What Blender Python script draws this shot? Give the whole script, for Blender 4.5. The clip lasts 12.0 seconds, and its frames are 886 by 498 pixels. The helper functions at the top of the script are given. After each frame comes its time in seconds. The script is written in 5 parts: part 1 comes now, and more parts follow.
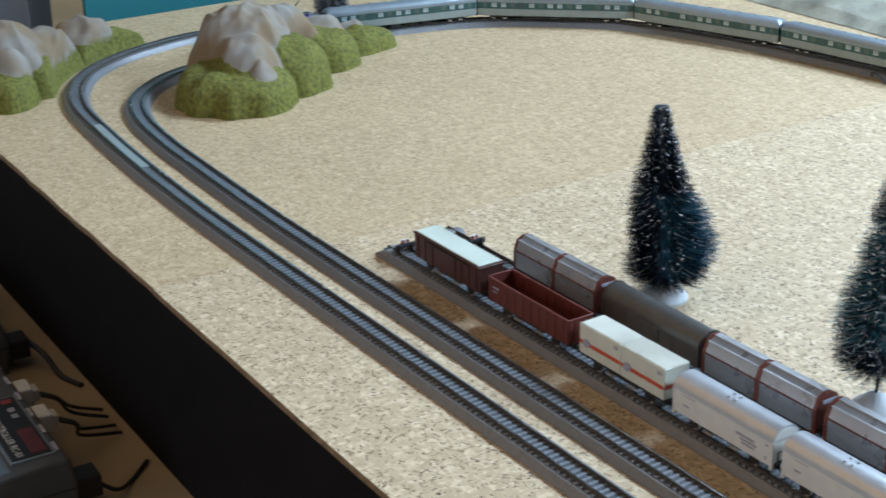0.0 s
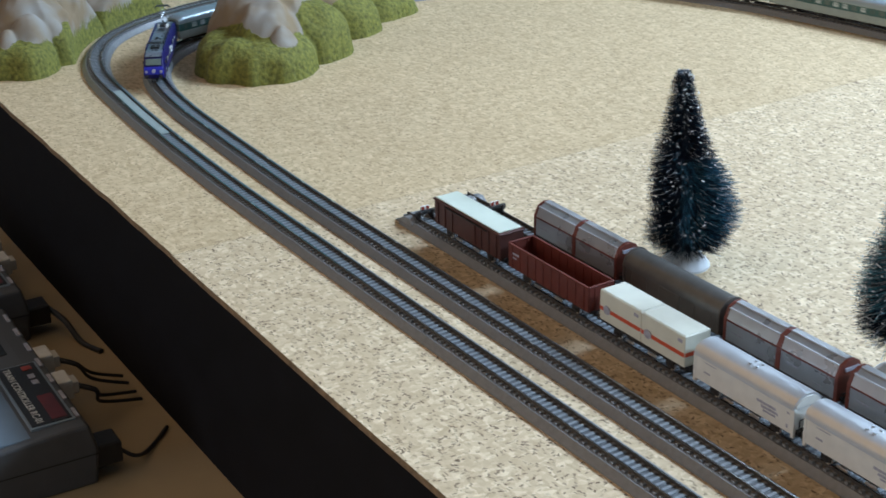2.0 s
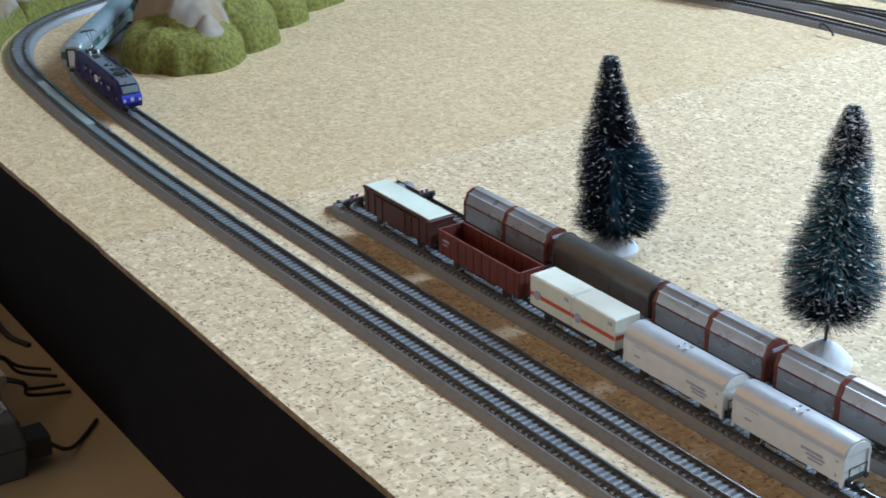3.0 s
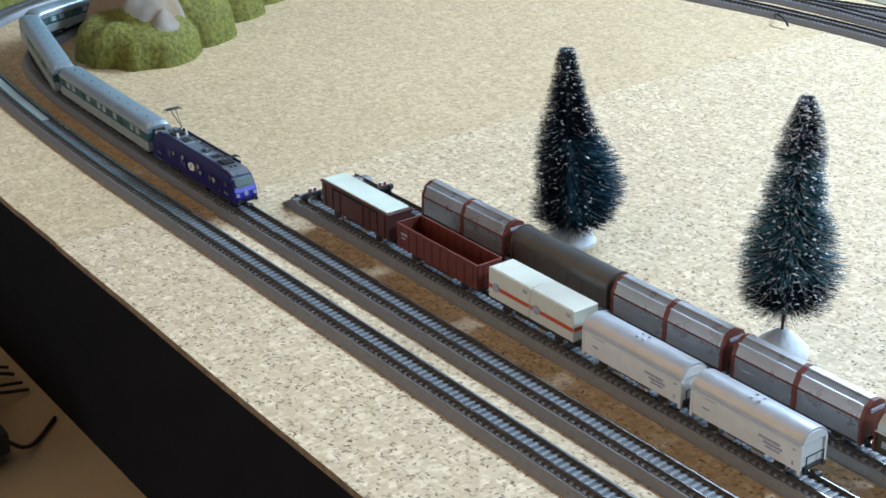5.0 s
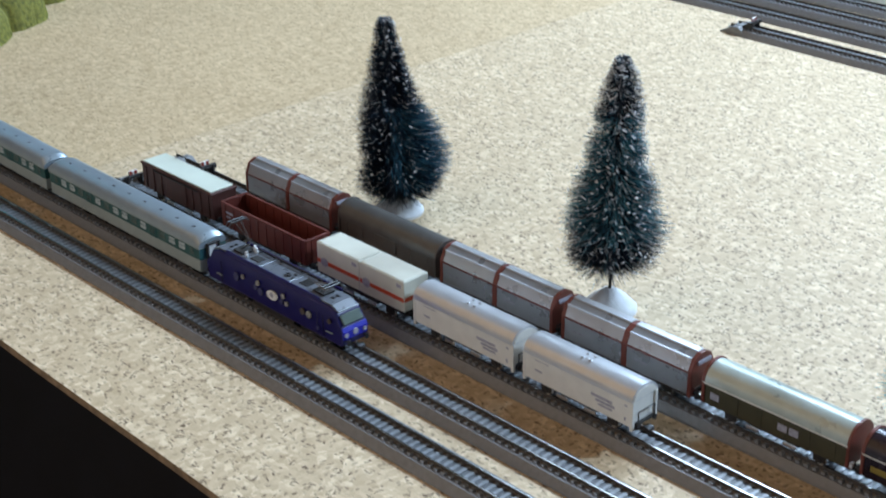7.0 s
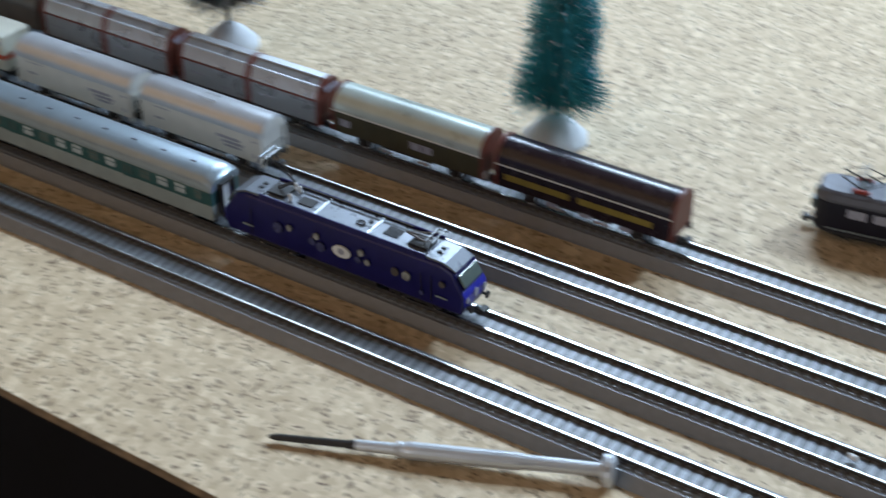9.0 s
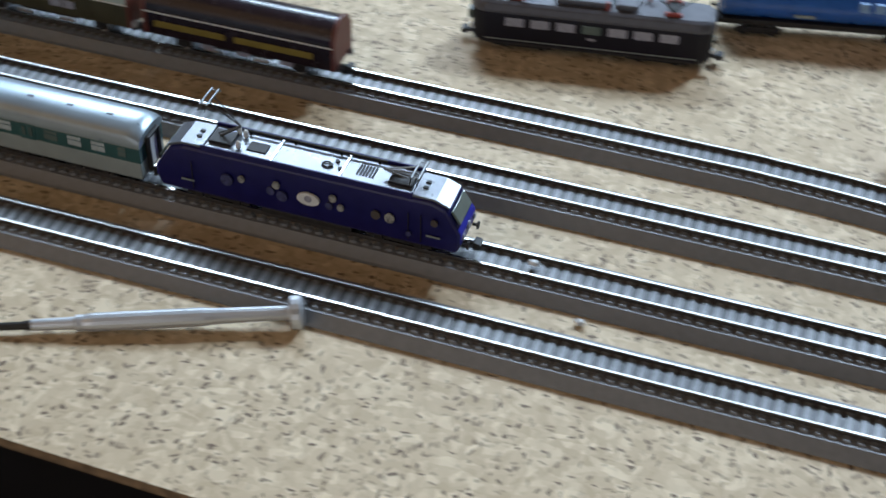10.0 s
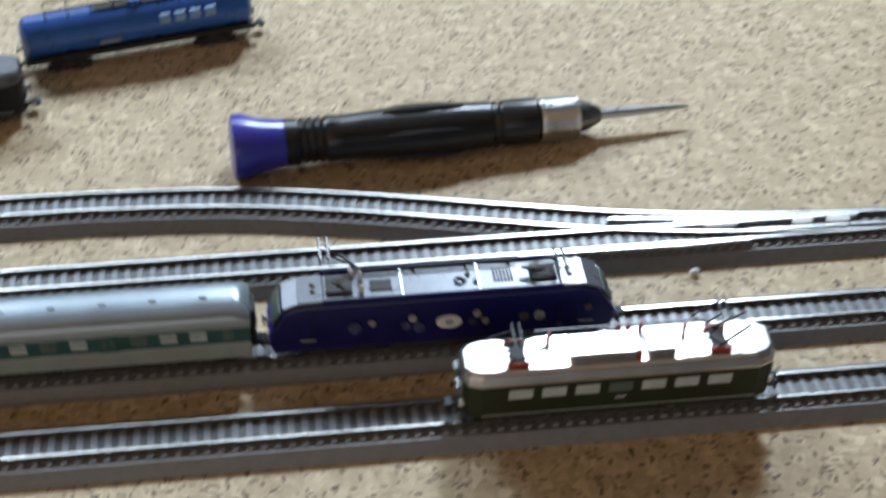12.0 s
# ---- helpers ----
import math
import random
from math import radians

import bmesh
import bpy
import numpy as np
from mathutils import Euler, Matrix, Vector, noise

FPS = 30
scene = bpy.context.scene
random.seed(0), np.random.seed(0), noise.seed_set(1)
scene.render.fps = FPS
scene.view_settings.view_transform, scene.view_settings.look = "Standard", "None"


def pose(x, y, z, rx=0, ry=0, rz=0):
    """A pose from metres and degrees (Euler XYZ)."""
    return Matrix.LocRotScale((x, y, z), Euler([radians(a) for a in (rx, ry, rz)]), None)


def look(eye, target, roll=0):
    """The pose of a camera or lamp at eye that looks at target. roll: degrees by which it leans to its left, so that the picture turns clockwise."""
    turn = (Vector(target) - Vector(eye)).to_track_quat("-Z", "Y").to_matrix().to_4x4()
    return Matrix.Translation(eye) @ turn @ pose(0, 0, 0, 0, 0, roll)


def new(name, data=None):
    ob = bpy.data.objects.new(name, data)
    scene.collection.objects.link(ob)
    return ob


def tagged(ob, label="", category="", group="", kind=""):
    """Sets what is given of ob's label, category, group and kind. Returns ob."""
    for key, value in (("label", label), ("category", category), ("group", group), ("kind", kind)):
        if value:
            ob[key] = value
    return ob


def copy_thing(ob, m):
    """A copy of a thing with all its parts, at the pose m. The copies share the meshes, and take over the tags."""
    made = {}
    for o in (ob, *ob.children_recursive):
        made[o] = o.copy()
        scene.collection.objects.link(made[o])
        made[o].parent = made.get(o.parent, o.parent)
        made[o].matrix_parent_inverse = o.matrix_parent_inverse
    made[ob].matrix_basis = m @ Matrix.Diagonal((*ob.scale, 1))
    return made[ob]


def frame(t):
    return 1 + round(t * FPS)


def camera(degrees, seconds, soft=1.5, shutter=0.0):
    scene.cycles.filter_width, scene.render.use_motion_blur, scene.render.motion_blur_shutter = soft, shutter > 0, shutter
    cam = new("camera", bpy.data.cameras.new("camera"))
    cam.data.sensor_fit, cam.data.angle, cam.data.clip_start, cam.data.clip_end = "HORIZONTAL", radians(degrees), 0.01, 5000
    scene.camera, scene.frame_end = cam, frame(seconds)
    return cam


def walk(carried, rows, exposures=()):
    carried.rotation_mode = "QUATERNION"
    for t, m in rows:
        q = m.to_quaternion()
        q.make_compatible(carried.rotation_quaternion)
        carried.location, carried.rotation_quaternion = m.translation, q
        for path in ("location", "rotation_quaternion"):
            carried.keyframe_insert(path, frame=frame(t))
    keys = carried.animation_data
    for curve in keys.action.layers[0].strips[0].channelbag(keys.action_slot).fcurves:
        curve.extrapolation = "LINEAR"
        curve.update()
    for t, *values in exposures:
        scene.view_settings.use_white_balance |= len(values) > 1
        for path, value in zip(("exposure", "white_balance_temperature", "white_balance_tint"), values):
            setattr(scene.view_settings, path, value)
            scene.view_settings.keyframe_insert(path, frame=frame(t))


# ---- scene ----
cam = camera(32.40, 12.0, soft=1.6, shutter=0.5)


def eye(x, y, z, yaw, pitch, roll):
    return pose(0, 0, 0, 0, 0, yaw) @ pose(0, 0, 0, 90 + pitch) @ pose(0, 0, 0, 0, 0, roll), (x, y, z)


PATH = [
    (0, 0.4127, -0.2824, 0.2758, 56.94, -22.80, -0.96),
    (0.5, 0.4124, -0.2830, 0.2745, 58.98, -22.80, -1.04),
    (1, 0.4125, -0.2814, 0.2734, 59.20, -22.87, -1.07),
    (1.5, 0.4122, -0.2815, 0.2720, 58.94, -23.00, -1.00),
    (2, 0.4109, -0.2796, 0.2733, 57.91, -23.95, -1.27),
    (2.5, 0.4111, -0.2798, 0.2720, 56.79, -24.12, -1.08),
    (3, 0.4115, -0.2802, 0.2719, 55.03, -24.33, -0.78),
    (3.2, 0.4115, -0.2802, 0.2719, 54.53, -24.33, -0.78),
    (5, 0.4120, -0.2794, 0.2722, 53.41, -24.64, -0.70),
    (5.5, 0.4127, -0.2811, 0.2723, 52.47, -24.59, -0.80),
    (6, 0.4135, -0.2781, 0.2722, 50.24, -24.65, -0.85),
    (6.5, 0.4121, -0.2760, 0.2704, 47.54, -24.70, -0.68),
    (6.7, 0.4121, -0.2760, 0.2704, 47.07, -24.85, -0.68),
    (8.3, 0.4062, -0.2620, 0.2636, 43.63, -33.12, -0.82),
    (8.5, 0.4062, -0.2620, 0.2636, 41.38, -33.37, -0.82),
    (9, 0.4081, -0.2539, 0.2558, 32.00, -35.33, 0.13),
    (9.5, 0.4093, -0.2477, 0.2523, 25.70, -38.88, 0.54),
    (10, 0.4112, -0.2424, 0.2524, 17.67, -41.62, 1.44),
    (10.5, 0.4238, -0.2370, 0.2474, 11.81, -42.28, 0.16),
    (11, 0.4334, -0.2256, 0.2498, 1.56, -45.25, 0.82),
    (11.5, 0.4348, -0.2253, 0.2549, -5.28, -44.98, 2.70),
    (12, 0.4460, -0.2303, 0.2595, -7.07, -41.55, 0.70),
]
ROWS = []
for t, x, y, z, yaw, pitch, roll in PATH:
    m, p = eye(x, y, z, yaw, pitch, roll)
    m = m.copy()
    m.translation = p
    ROWS.append((t, m))
walk(cam, ROWS, exposures=[(0.0, 0.15, 6380, 12.5), (2.5, 0.19, 6400, 12.5), (5.0, 0.34, 6400, 12.5), (6.5, 0.18, 6420, 13), (8.5, -0.08, 6500, 13), (9.0, -0.22, 6560, 13.5), (10.0, -0.32, 6700, 14), (10.5, -0.34, 7000, 15), (11.0, -0.34, 7250, 16.5), (12.0, -0.42, 7250, 16.5)])

# ---- light: a dim room, a window and two cool lamps behind the layout, a warm one to the side of it, two added fills ----
world = bpy.data.worlds.new("room_air")
scene.world = world
world.use_nodes = True
world.node_tree.nodes["Background"].inputs[0].default_value = (1.0, 0.86, 0.72, 1)
world.node_tree.nodes["Background"].inputs[1].default_value = 0.07


def area_lamp(name, at, target, size, power, colour):
    data = bpy.data.lights.new(name, "AREA")
    data.size, data.energy, data.color = size, power, colour
    ob = new(name, data)
    ob.matrix_world = look(at, target)
    return ob


def strip_lamp(name, at, target, wide, high, power, colour):
    ob = area_lamp(name, at, target, wide, power, colour)
    ob.data.shape, ob.data.size_y = "RECTANGLE", high


COOL = (0.57, 0.78, 1.0)
strip_lamp("lamp_behind_left", (-0.10, 0.90, 0.76), (0.10, 0.10, 0), 0.36, 0.12, 8.5, COOL)
strip_lamp("lamp_behind_right", (0.74, 0.85, 0.77), (0.50, 0.10, 0), 0.16, 0.10, 13.0, COOL)
strip_lamp("bright_window", (0.0, 1.25, 1.02), (0.15, 0.1, 0), 1.6, 0.60, 18.5, COOL)
area_lamp("lamp_warm", (-1.05, -1.15, 1.20), (0.0, 0.0, 0), 1.90, 7.8, (1.0, 0.66, 0.34))
# Broad weak fill added overhead in place of light bounced round the room.
area_lamp("lamp_ceiling", (0.30, -0.30, 1.80), (0.2, 0.1, 0), 1.80, 2.0, (1.0, 0.72, 0.44))
# Added low fill behind the camera, lifts the sides facing it; no source known.
area_lamp("window_light", (0.10, -1.75, 0.42), (0.1, 0.1, 0), 0.95, 4.8, (0.92, 0.96, 1.0))


# ---- materials ----
def ramp_colour(c, k):
    return (min(c[0] * k, 1), min(c[1] * k, 1), min(c[2] * k, 1), 1)


def mat(name, colour, rough=0.5, metal=0.0, vary=0.15, scale=200.0, bump=0.05, grain=1500.0, coat=0.0, spec=0.5):
    m = bpy.data.materials.new(name)
    m.use_nodes = True
    nt = m.node_tree
    b = nt.nodes["Principled BSDF"]
    tc = nt.nodes.new("ShaderNodeTexCoord")
    n1 = nt.nodes.new("ShaderNodeTexNoise")
    n1.inputs["Scale"].default_value, n1.inputs["Detail"].default_value = scale, 4
    cr = nt.nodes.new("ShaderNodeValToRGB")
    cr.color_ramp.elements[0].position, cr.color_ramp.elements[1].position = 0.3, 0.7
    cr.color_ramp.elements[0].color, cr.color_ramp.elements[1].color = ramp_colour(colour, 1 - vary), ramp_colour(colour, 1 + vary)
    nt.links.new(tc.outputs["Object"], n1.inputs["Vector"])
    nt.links.new(n1.outputs["Fac"], cr.inputs["Fac"])
    nt.links.new(cr.outputs["Color"], b.inputs["Base Color"])
    n2 = nt.nodes.new("ShaderNodeTexNoise")
    n2.inputs["Scale"].default_value = grain
    bp = nt.nodes.new("ShaderNodeBump")
    bp.inputs["Strength"].default_value, bp.inputs["Distance"].default_value = bump, 0.0004
    nt.links.new(tc.outputs["Object"], n2.inputs["Vector"])
    nt.links.new(n2.outputs["Fac"], bp.inputs["Height"])
    nt.links.new(bp.outputs["Normal"], b.inputs["Normal"])
    mr = nt.nodes.new("ShaderNodeMapRange")
    mr.inputs["To Min"].default_value, mr.inputs["To Max"].default_value = max(rough - 0.1, 0.02), min(rough + 0.1, 1)
    nt.links.new(n1.outputs["Fac"], mr.inputs["Value"])
    nt.links.new(mr.outputs["Result"], b.inputs["Roughness"])
    b.inputs["Metallic"].default_value = metal
    b.inputs["Coat Weight"].default_value = coat
    b.inputs["Specular IOR Level"].default_value = spec
    return m


def chipboard(name, base, dark, light):
    """Pressed wood chips: flat flakes of several tones, dark slivers, a fine relief."""
    m = bpy.data.materials.new(name)
    m.use_nodes = True
    nt = m.node_tree
    N, L = nt.nodes, nt.links
    b = N["Principled BSDF"]
    b.inputs["Roughness"].default_value = 0.62
    tc = N.new("ShaderNodeTexCoord")
    warp = N.new("ShaderNodeTexNoise")
    warp.inputs["Scale"].default_value, warp.inputs["Detail"].default_value = 190, 3
    L.new(tc.outputs["Object"], warp.inputs["Vector"])
    add = N.new("ShaderNodeVectorMath")
    add.operation = "MULTIPLY_ADD"
    add.inputs[1].default_value = (0.0042, 0.0042, 0.0)
    L.new(warp.outputs["Color"], add.inputs[0])
    L.new(tc.outputs["Object"], add.inputs[2])

    def flakes(sx, sy, turn):
        mp = N.new("ShaderNodeMapping")
        mp.inputs["Scale"].default_value = (sx, sy, 1)
        mp.inputs["Rotation"].default_value = (0, 0, radians(turn))
        L.new(add.outputs[0], mp.inputs["Vector"])
        v = N.new("ShaderNodeTexVoronoi")
        v.voronoi_dimensions = "2D"
        v.inputs["Scale"].default_value = 1
        L.new(mp.outputs[0], v.inputs["Vector"])
        s = N.new("ShaderNodeSeparateColor")
        L.new(v.outputs["Color"], s.inputs[0])
        return v, s

    v1, s1 = flakes(270, 560, 18)
    v2, s2 = flakes(620, 330, -24)
    v3, s3 = flakes(450, 980, 38)
    v4, s4 = flakes(920, 470, -22)
    ramp = N.new("ShaderNodeValToRGB")
    e = ramp.color_ramp.elements
    e[0].position, e[0].color = 0.0, (*[c * k for c, k in zip(base, (0.80, 0.77, 0.72))], 1)
    e[1].position, e[1].color = 1.0, (*light, 1)
    mid = e.new(0.55)
    mid.color = (*base, 1)
    mixf = N.new("ShaderNodeMath")
    mixf.operation = "MULTIPLY_ADD"
    mixf.inputs[1].default_value = 0.5
    half = N.new("ShaderNodeMath")
    half.operation = "MULTIPLY"
    half.inputs[1].default_value = 0.5
    L.new(s2.outputs[1], half.inputs[0])
    L.new(s1.outputs[0], mixf.inputs[0])
    L.new(half.outputs[0], mixf.inputs[2])
    L.new(mixf.outputs[0], ramp.inputs[0])
    # dark slivers: few cells of two lays, only their hearts
    def slivers(v, c, share):
        g = N.new("ShaderNodeMath")
        g.operation = "GREATER_THAN"
        g.inputs[1].default_value = share
        L.new(c.outputs[0], g.inputs[0])
        near = N.new("ShaderNodeMath")
        near.operation = "LESS_THAN"
        near.inputs[1].default_value = 0.40
        L.new(v.outputs["Distance"], near.inputs[0])
        both = N.new("ShaderNodeMath")
        both.operation = "MULTIPLY"
        L.new(g.outputs[0], both.inputs[0])
        L.new(near.outputs[0], both.inputs[1])
        tone = N.new("ShaderNodeMath")
        tone.operation = "MULTIPLY"
        L.new(both.outputs[0], tone.inputs[0])
        L.new(c.outputs[1], tone.inputs[1])
        return tone

    tone = N.new("ShaderNodeMath")
    tone.operation = "MAXIMUM"
    L.new(slivers(v3, s3, 0.80).outputs[0], tone.inputs[0])
    L.new(slivers(v4, s4, 0.82).outputs[0], tone.inputs[1])
    mx = N.new("ShaderNodeMix")
    mx.data_type = "RGBA"
    mx.inputs[7].default_value = (*dark, 1)
    L.new(tone.outputs[0], mx.inputs[0])
    L.new(ramp.outputs[0], mx.inputs[6])
    # wide, weak stains
    big = N.new("ShaderNodeTexNoise")
    big.inputs["Scale"].default_value, big.inputs["Detail"].default_value = 9, 3
    L.new(tc.outputs["Object"], big.inputs["Vector"])
    br = N.new("ShaderNodeMapRange")
    br.inputs["To Min"].default_value, br.inputs["To Max"].default_value = 0.90, 1.08
    L.new(big.outputs[0], br.inputs[0])
    sc = N.new("ShaderNodeVectorMath")
    sc.operation = "SCALE"
    L.new(mx.outputs[2], sc.inputs[0])
    L.new(br.outputs[0], sc.inputs["Scale"])
    L.new(sc.outputs[0], b.inputs["Base Color"])
    bp = N.new("ShaderNodeBump")
    bp.inputs["Strength"].default_value, bp.inputs["Distance"].default_value = 0.22, 0.0004
    L.new(mixf.outputs[0], bp.inputs["Height"])
    L.new(bp.outputs[0], b.inputs["Normal"])
    return m


CHIP = chipboard("chipboard_pale", (0.60, 0.455, 0.285), (0.14, 0.085, 0.045), (0.80, 0.645, 0.435))
CHIP_WARM = chipboard("chipboard_warm", (0.57, 0.42, 0.245), (0.29, 0.195, 0.10), (0.70, 0.535, 0.33))
EDGE = mat("raw_chip_edge", (0.22, 0.15, 0.09), 0.9, vary=0.4, scale=300, bump=0.6, grain=900)
BLACK_CLOTH = mat("black_panel", (0.006, 0.006, 0.008), 0.85, vary=0.3, scale=60, bump=0.2, spec=0.15)
TABLE = mat("shelf_wood", (0.36, 0.27, 0.155), 0.6, vary=0.12, scale=20, bump=0.1)
INFILL = mat("ballast_infill", (0.075, 0.08, 0.088), 0.40, vary=0.2, scale=900, bump=0.2, grain=3000, spec=0.6)
BED = mat("roadbed_plastic", (0.18, 0.185, 0.195), 0.38, vary=0.10, scale=500, bump=0.25, grain=3500, spec=0.7)
RAMP = mat("ramp_plastic", (0.20, 0.205, 0.21), 0.5, vary=0.15, scale=300)
SLEEPER = mat("sleeper_plastic", (0.20, 0.215, 0.23), 0.36, vary=0.2, scale=900, bump=0.15, spec=0.6)
RAIL_SIDE = mat("rail_side", (0.075, 0.066, 0.058), 0.45, 0.2, vary=0.25, scale=300)
RAIL = mat("rail_metal", (0.50, 0.485, 0.46), 0.25, 1.0, vary=0.2, scale=60, bump=0.02)
WHITE_METAL = mat("polished_points", (0.55, 0.55, 0.55), 0.30, 1.0, vary=0.05)
BLACK = mat("black_plastic", (0.012, 0.012, 0.013), 0.5, vary=0.3, scale=500)
FRAME = mat("underframe_dark", (0.022, 0.020, 0.019), 0.6, vary=0.4, scale=700)
SILVERY = mat("bright_wheels", (0.62, 0.64, 0.66), 0.3, 1.0, vary=0.1)
BLUE = mat("loco_blue", (0.009, 0.0085, 0.092), 0.34, vary=0.12, scale=300, bump=0.02, spec=0.4)
BLUE_NOSE = mat("nose_blue", (0.03, 0.035, 0.42), 0.35, vary=0.1, scale=300, bump=0.02, spec=0.35)
DARK_ROOF = mat("dark_roof", (0.10, 0.10, 0.115), 0.42, 0.2, vary=0.15, scale=300)
ROOF_GREY = mat("roof_grey", (0.16, 0.175, 0.20), 0.30, 0.22, vary=0.1, scale=300)
STEEL = mat("pantograph_steel", (0.20, 0.205, 0.21), 0.35, 1.0, vary=0.15)
RED = mat("insulator_red", (0.30, 0.040, 0.025), 0.45, vary=0.15)
WHITE = mat("white_paint", (0.78, 0.78, 0.76), 0.5, vary=0.04, scale=300)
GLASS = mat("dark_glazing", (0.10, 0.14, 0.13), 0.08, vary=0.1)
MINT_GLASS = mat("pale_glazing", (0.13, 0.17, 0.155), 0.10, vary=0.1)
PALE_GLASS = mat("bright_glazing", (0.46, 0.52, 0.53), 0.15, vary=0.12, scale=400)
TEAL = mat("coach_teal", (0.030, 0.098, 0.096), 0.35, vary=0.12, scale=200)
PALE = mat("coach_pale", (0.30, 0.345, 0.33), 0.40, vary=0.08, scale=200)
COACH_ROOF = mat("coach_roof", (0.30, 0.36, 0.40), 0.31, 0.38, vary=0.06, scale=120, bump=0.02)
OXIDE = mat("oxide_red", (0.13, 0.028, 0.019), 0.5, vary=0.18, scale=250, bump=0.1)
BROWN = mat("wagon_brown", (0.075, 0.026, 0.020), 0.5, vary=0.2, scale=250, bump=0.1)
END_RED = mat("end_red_brown", (0.15, 0.034, 0.022), 0.5, vary=0.2, scale=250)
MINT = mat("pale_mint_roof", (0.66, 0.72, 0.62), 0.4, vary=0.04, scale=150)
CREAM = mat("cream_box", (0.66, 0.66, 0.56), 0.45, vary=0.05, scale=150)
ORANGE = mat("orange_red_band", (0.56, 0.08, 0.03), 0.45, vary=0.06)
SILVER = mat("silver_sheet", (0.385, 0.405, 0.435), 0.29, 0.50, vary=0.08, scale=120, bump=0.02)
SILVER_ROOF = mat("silver_roof", (0.58, 0.60, 0.625), 0.31, 0.45, vary=0.05, scale=120, bump=0.02)
LOCO_ROOF = mat("polished_roof", (0.60, 0.60, 0.60), 0.20, 0.85, vary=0.06, scale=150, bump=0.02)
LETTER_BLUE = mat("pale_blue_print", (0.20, 0.34, 0.56), 0.5, vary=0.2, scale=600)
IVORY = mat("ivory_side", (0.74, 0.73, 0.68), 0.45, vary=0.05, scale=200)
UMBER = mat("grey_umber", (0.085, 0.070, 0.060), 0.45, vary=0.15, scale=200)
UMBER_ROOF = mat("umber_roof", (0.10, 0.095, 0.088), 0.35, 0.3, vary=0.12, scale=200)
OLIVE = mat("olive_side", (0.055, 0.048, 0.022), 0.5, vary=0.15, scale=200)
JADE_ROOF = mat("pale_jade_roof", (0.44, 0.50, 0.46), 0.30, 0.2, vary=0.08, scale=150)
MAROON = mat("maroon_shell", (0.020, 0.012, 0.018), 0.25, vary=0.15, scale=200, bump=0.02, spec=0.45)
YELLOW = mat("dull_yellow", (0.26, 0.19, 0.03), 0.5, vary=0.15)
LETTER_GREY = mat("faint_print", (0.36, 0.36, 0.42), 0.6, vary=0.2, scale=900)
BADGE_PALE = mat("badge_dull_grey", (0.30, 0.30, 0.28), 0.5, vary=0.6, scale=1400)
BADGE = mat("badge_blue_grey", (0.055, 0.06, 0.15), 0.5, vary=0.5, scale=900)
BOTTLE = mat("bottle_green", (0.020, 0.027, 0.014), 0.42, vary=0.15, scale=250, spec=0.3)
NAVY = mat("near_black_blue", (0.009, 0.008, 0.016), 0.45, vary=0.2, scale=250, spec=0.25)
TANK_BLUE = mat("tank_blue", (0.016, 0.11, 0.42), 0.3, vary=0.1, scale=200, coat=0.2)
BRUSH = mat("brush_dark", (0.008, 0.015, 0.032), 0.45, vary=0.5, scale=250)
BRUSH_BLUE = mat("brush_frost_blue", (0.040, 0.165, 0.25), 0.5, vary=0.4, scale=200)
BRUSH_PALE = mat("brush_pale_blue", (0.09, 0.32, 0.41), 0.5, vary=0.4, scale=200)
BRUSH_TEAL = mat("brush_teal", (0.055, 0.37, 0.43), 0.5, vary=0.4, scale=200)
SNOW = mat("flock_snow", (0.62, 0.64, 0.66), 0.8, vary=0.06, bump=0.4)
GREY_CTRL = mat("controller_grey", (0.075, 0.078, 0.082), 0.5, vary=0.08, scale=100)
DIAL = mat("dial_plate", (0.13, 0.17, 0.21), 0.45, vary=0.1, scale=60)
KNOB = mat("knob_grey", (0.20, 0.25, 0.29), 0.4, vary=0.1)
PLUG = mat("plug_white", (0.62, 0.60, 0.55), 0.45, vary=0.08)
LABEL_RED = mat("label_red", (0.13, 0.016, 0.016), 0.4, vary=0.3, scale=60)
TEAL_CARD = mat("teal_card", (0.012, 0.17, 0.19), 0.7, vary=0.06, scale=12)
CURTAIN = mat("grey_cloth", (0.20, 0.21, 0.23), 0.85, vary=0.15, scale=15, bump=0.3)
STONE_PAPER = mat("rough_wall", (0.34, 0.33, 0.26), 0.85, vary=0.35, scale=60, bump=0.8, grain=400)
PLASTER = mat("room_plaster", (0.38, 0.38, 0.38), 0.9, vary=0.05, scale=5)
HANDLE = mat("driver_black", (0.016, 0.016, 0.017), 0.32, vary=0.2, scale=200)
CAP_BLUE = mat("driver_cap", (0.05, 0.05, 0.42), 0.3, vary=0.1, scale=100, coat=0.3)


# ---- mesh helpers ----
def box(bm, x0, x1, y0, y1, z0, z1):
    v = [bm.verts.new((x, y, z)) for x in (x0, x1) for y in (y0, y1) for z in (z0, z1)]
    for f in ((0, 1, 3, 2), (4, 6, 7, 5), (0, 4, 5, 1), (2, 3, 7, 6), (0, 2, 6, 4), (1, 5, 7, 3)):
        bm.faces.new([v[i] for i in f])


def prism(bm, profile, x0, x1):
    """A closed (y, z) outline drawn out along x."""
    a = [bm.verts.new((x0, y, z)) for y, z in profile]
    b = [bm.verts.new((x1, y, z)) for y, z in profile]
    n = len(profile)
    bm.faces.new(a)
    bm.faces.new(list(reversed(b)))
    for i in range(n):
        bm.faces.new((a[i], b[i], b[(i + 1) % n], a[(i + 1) % n]))


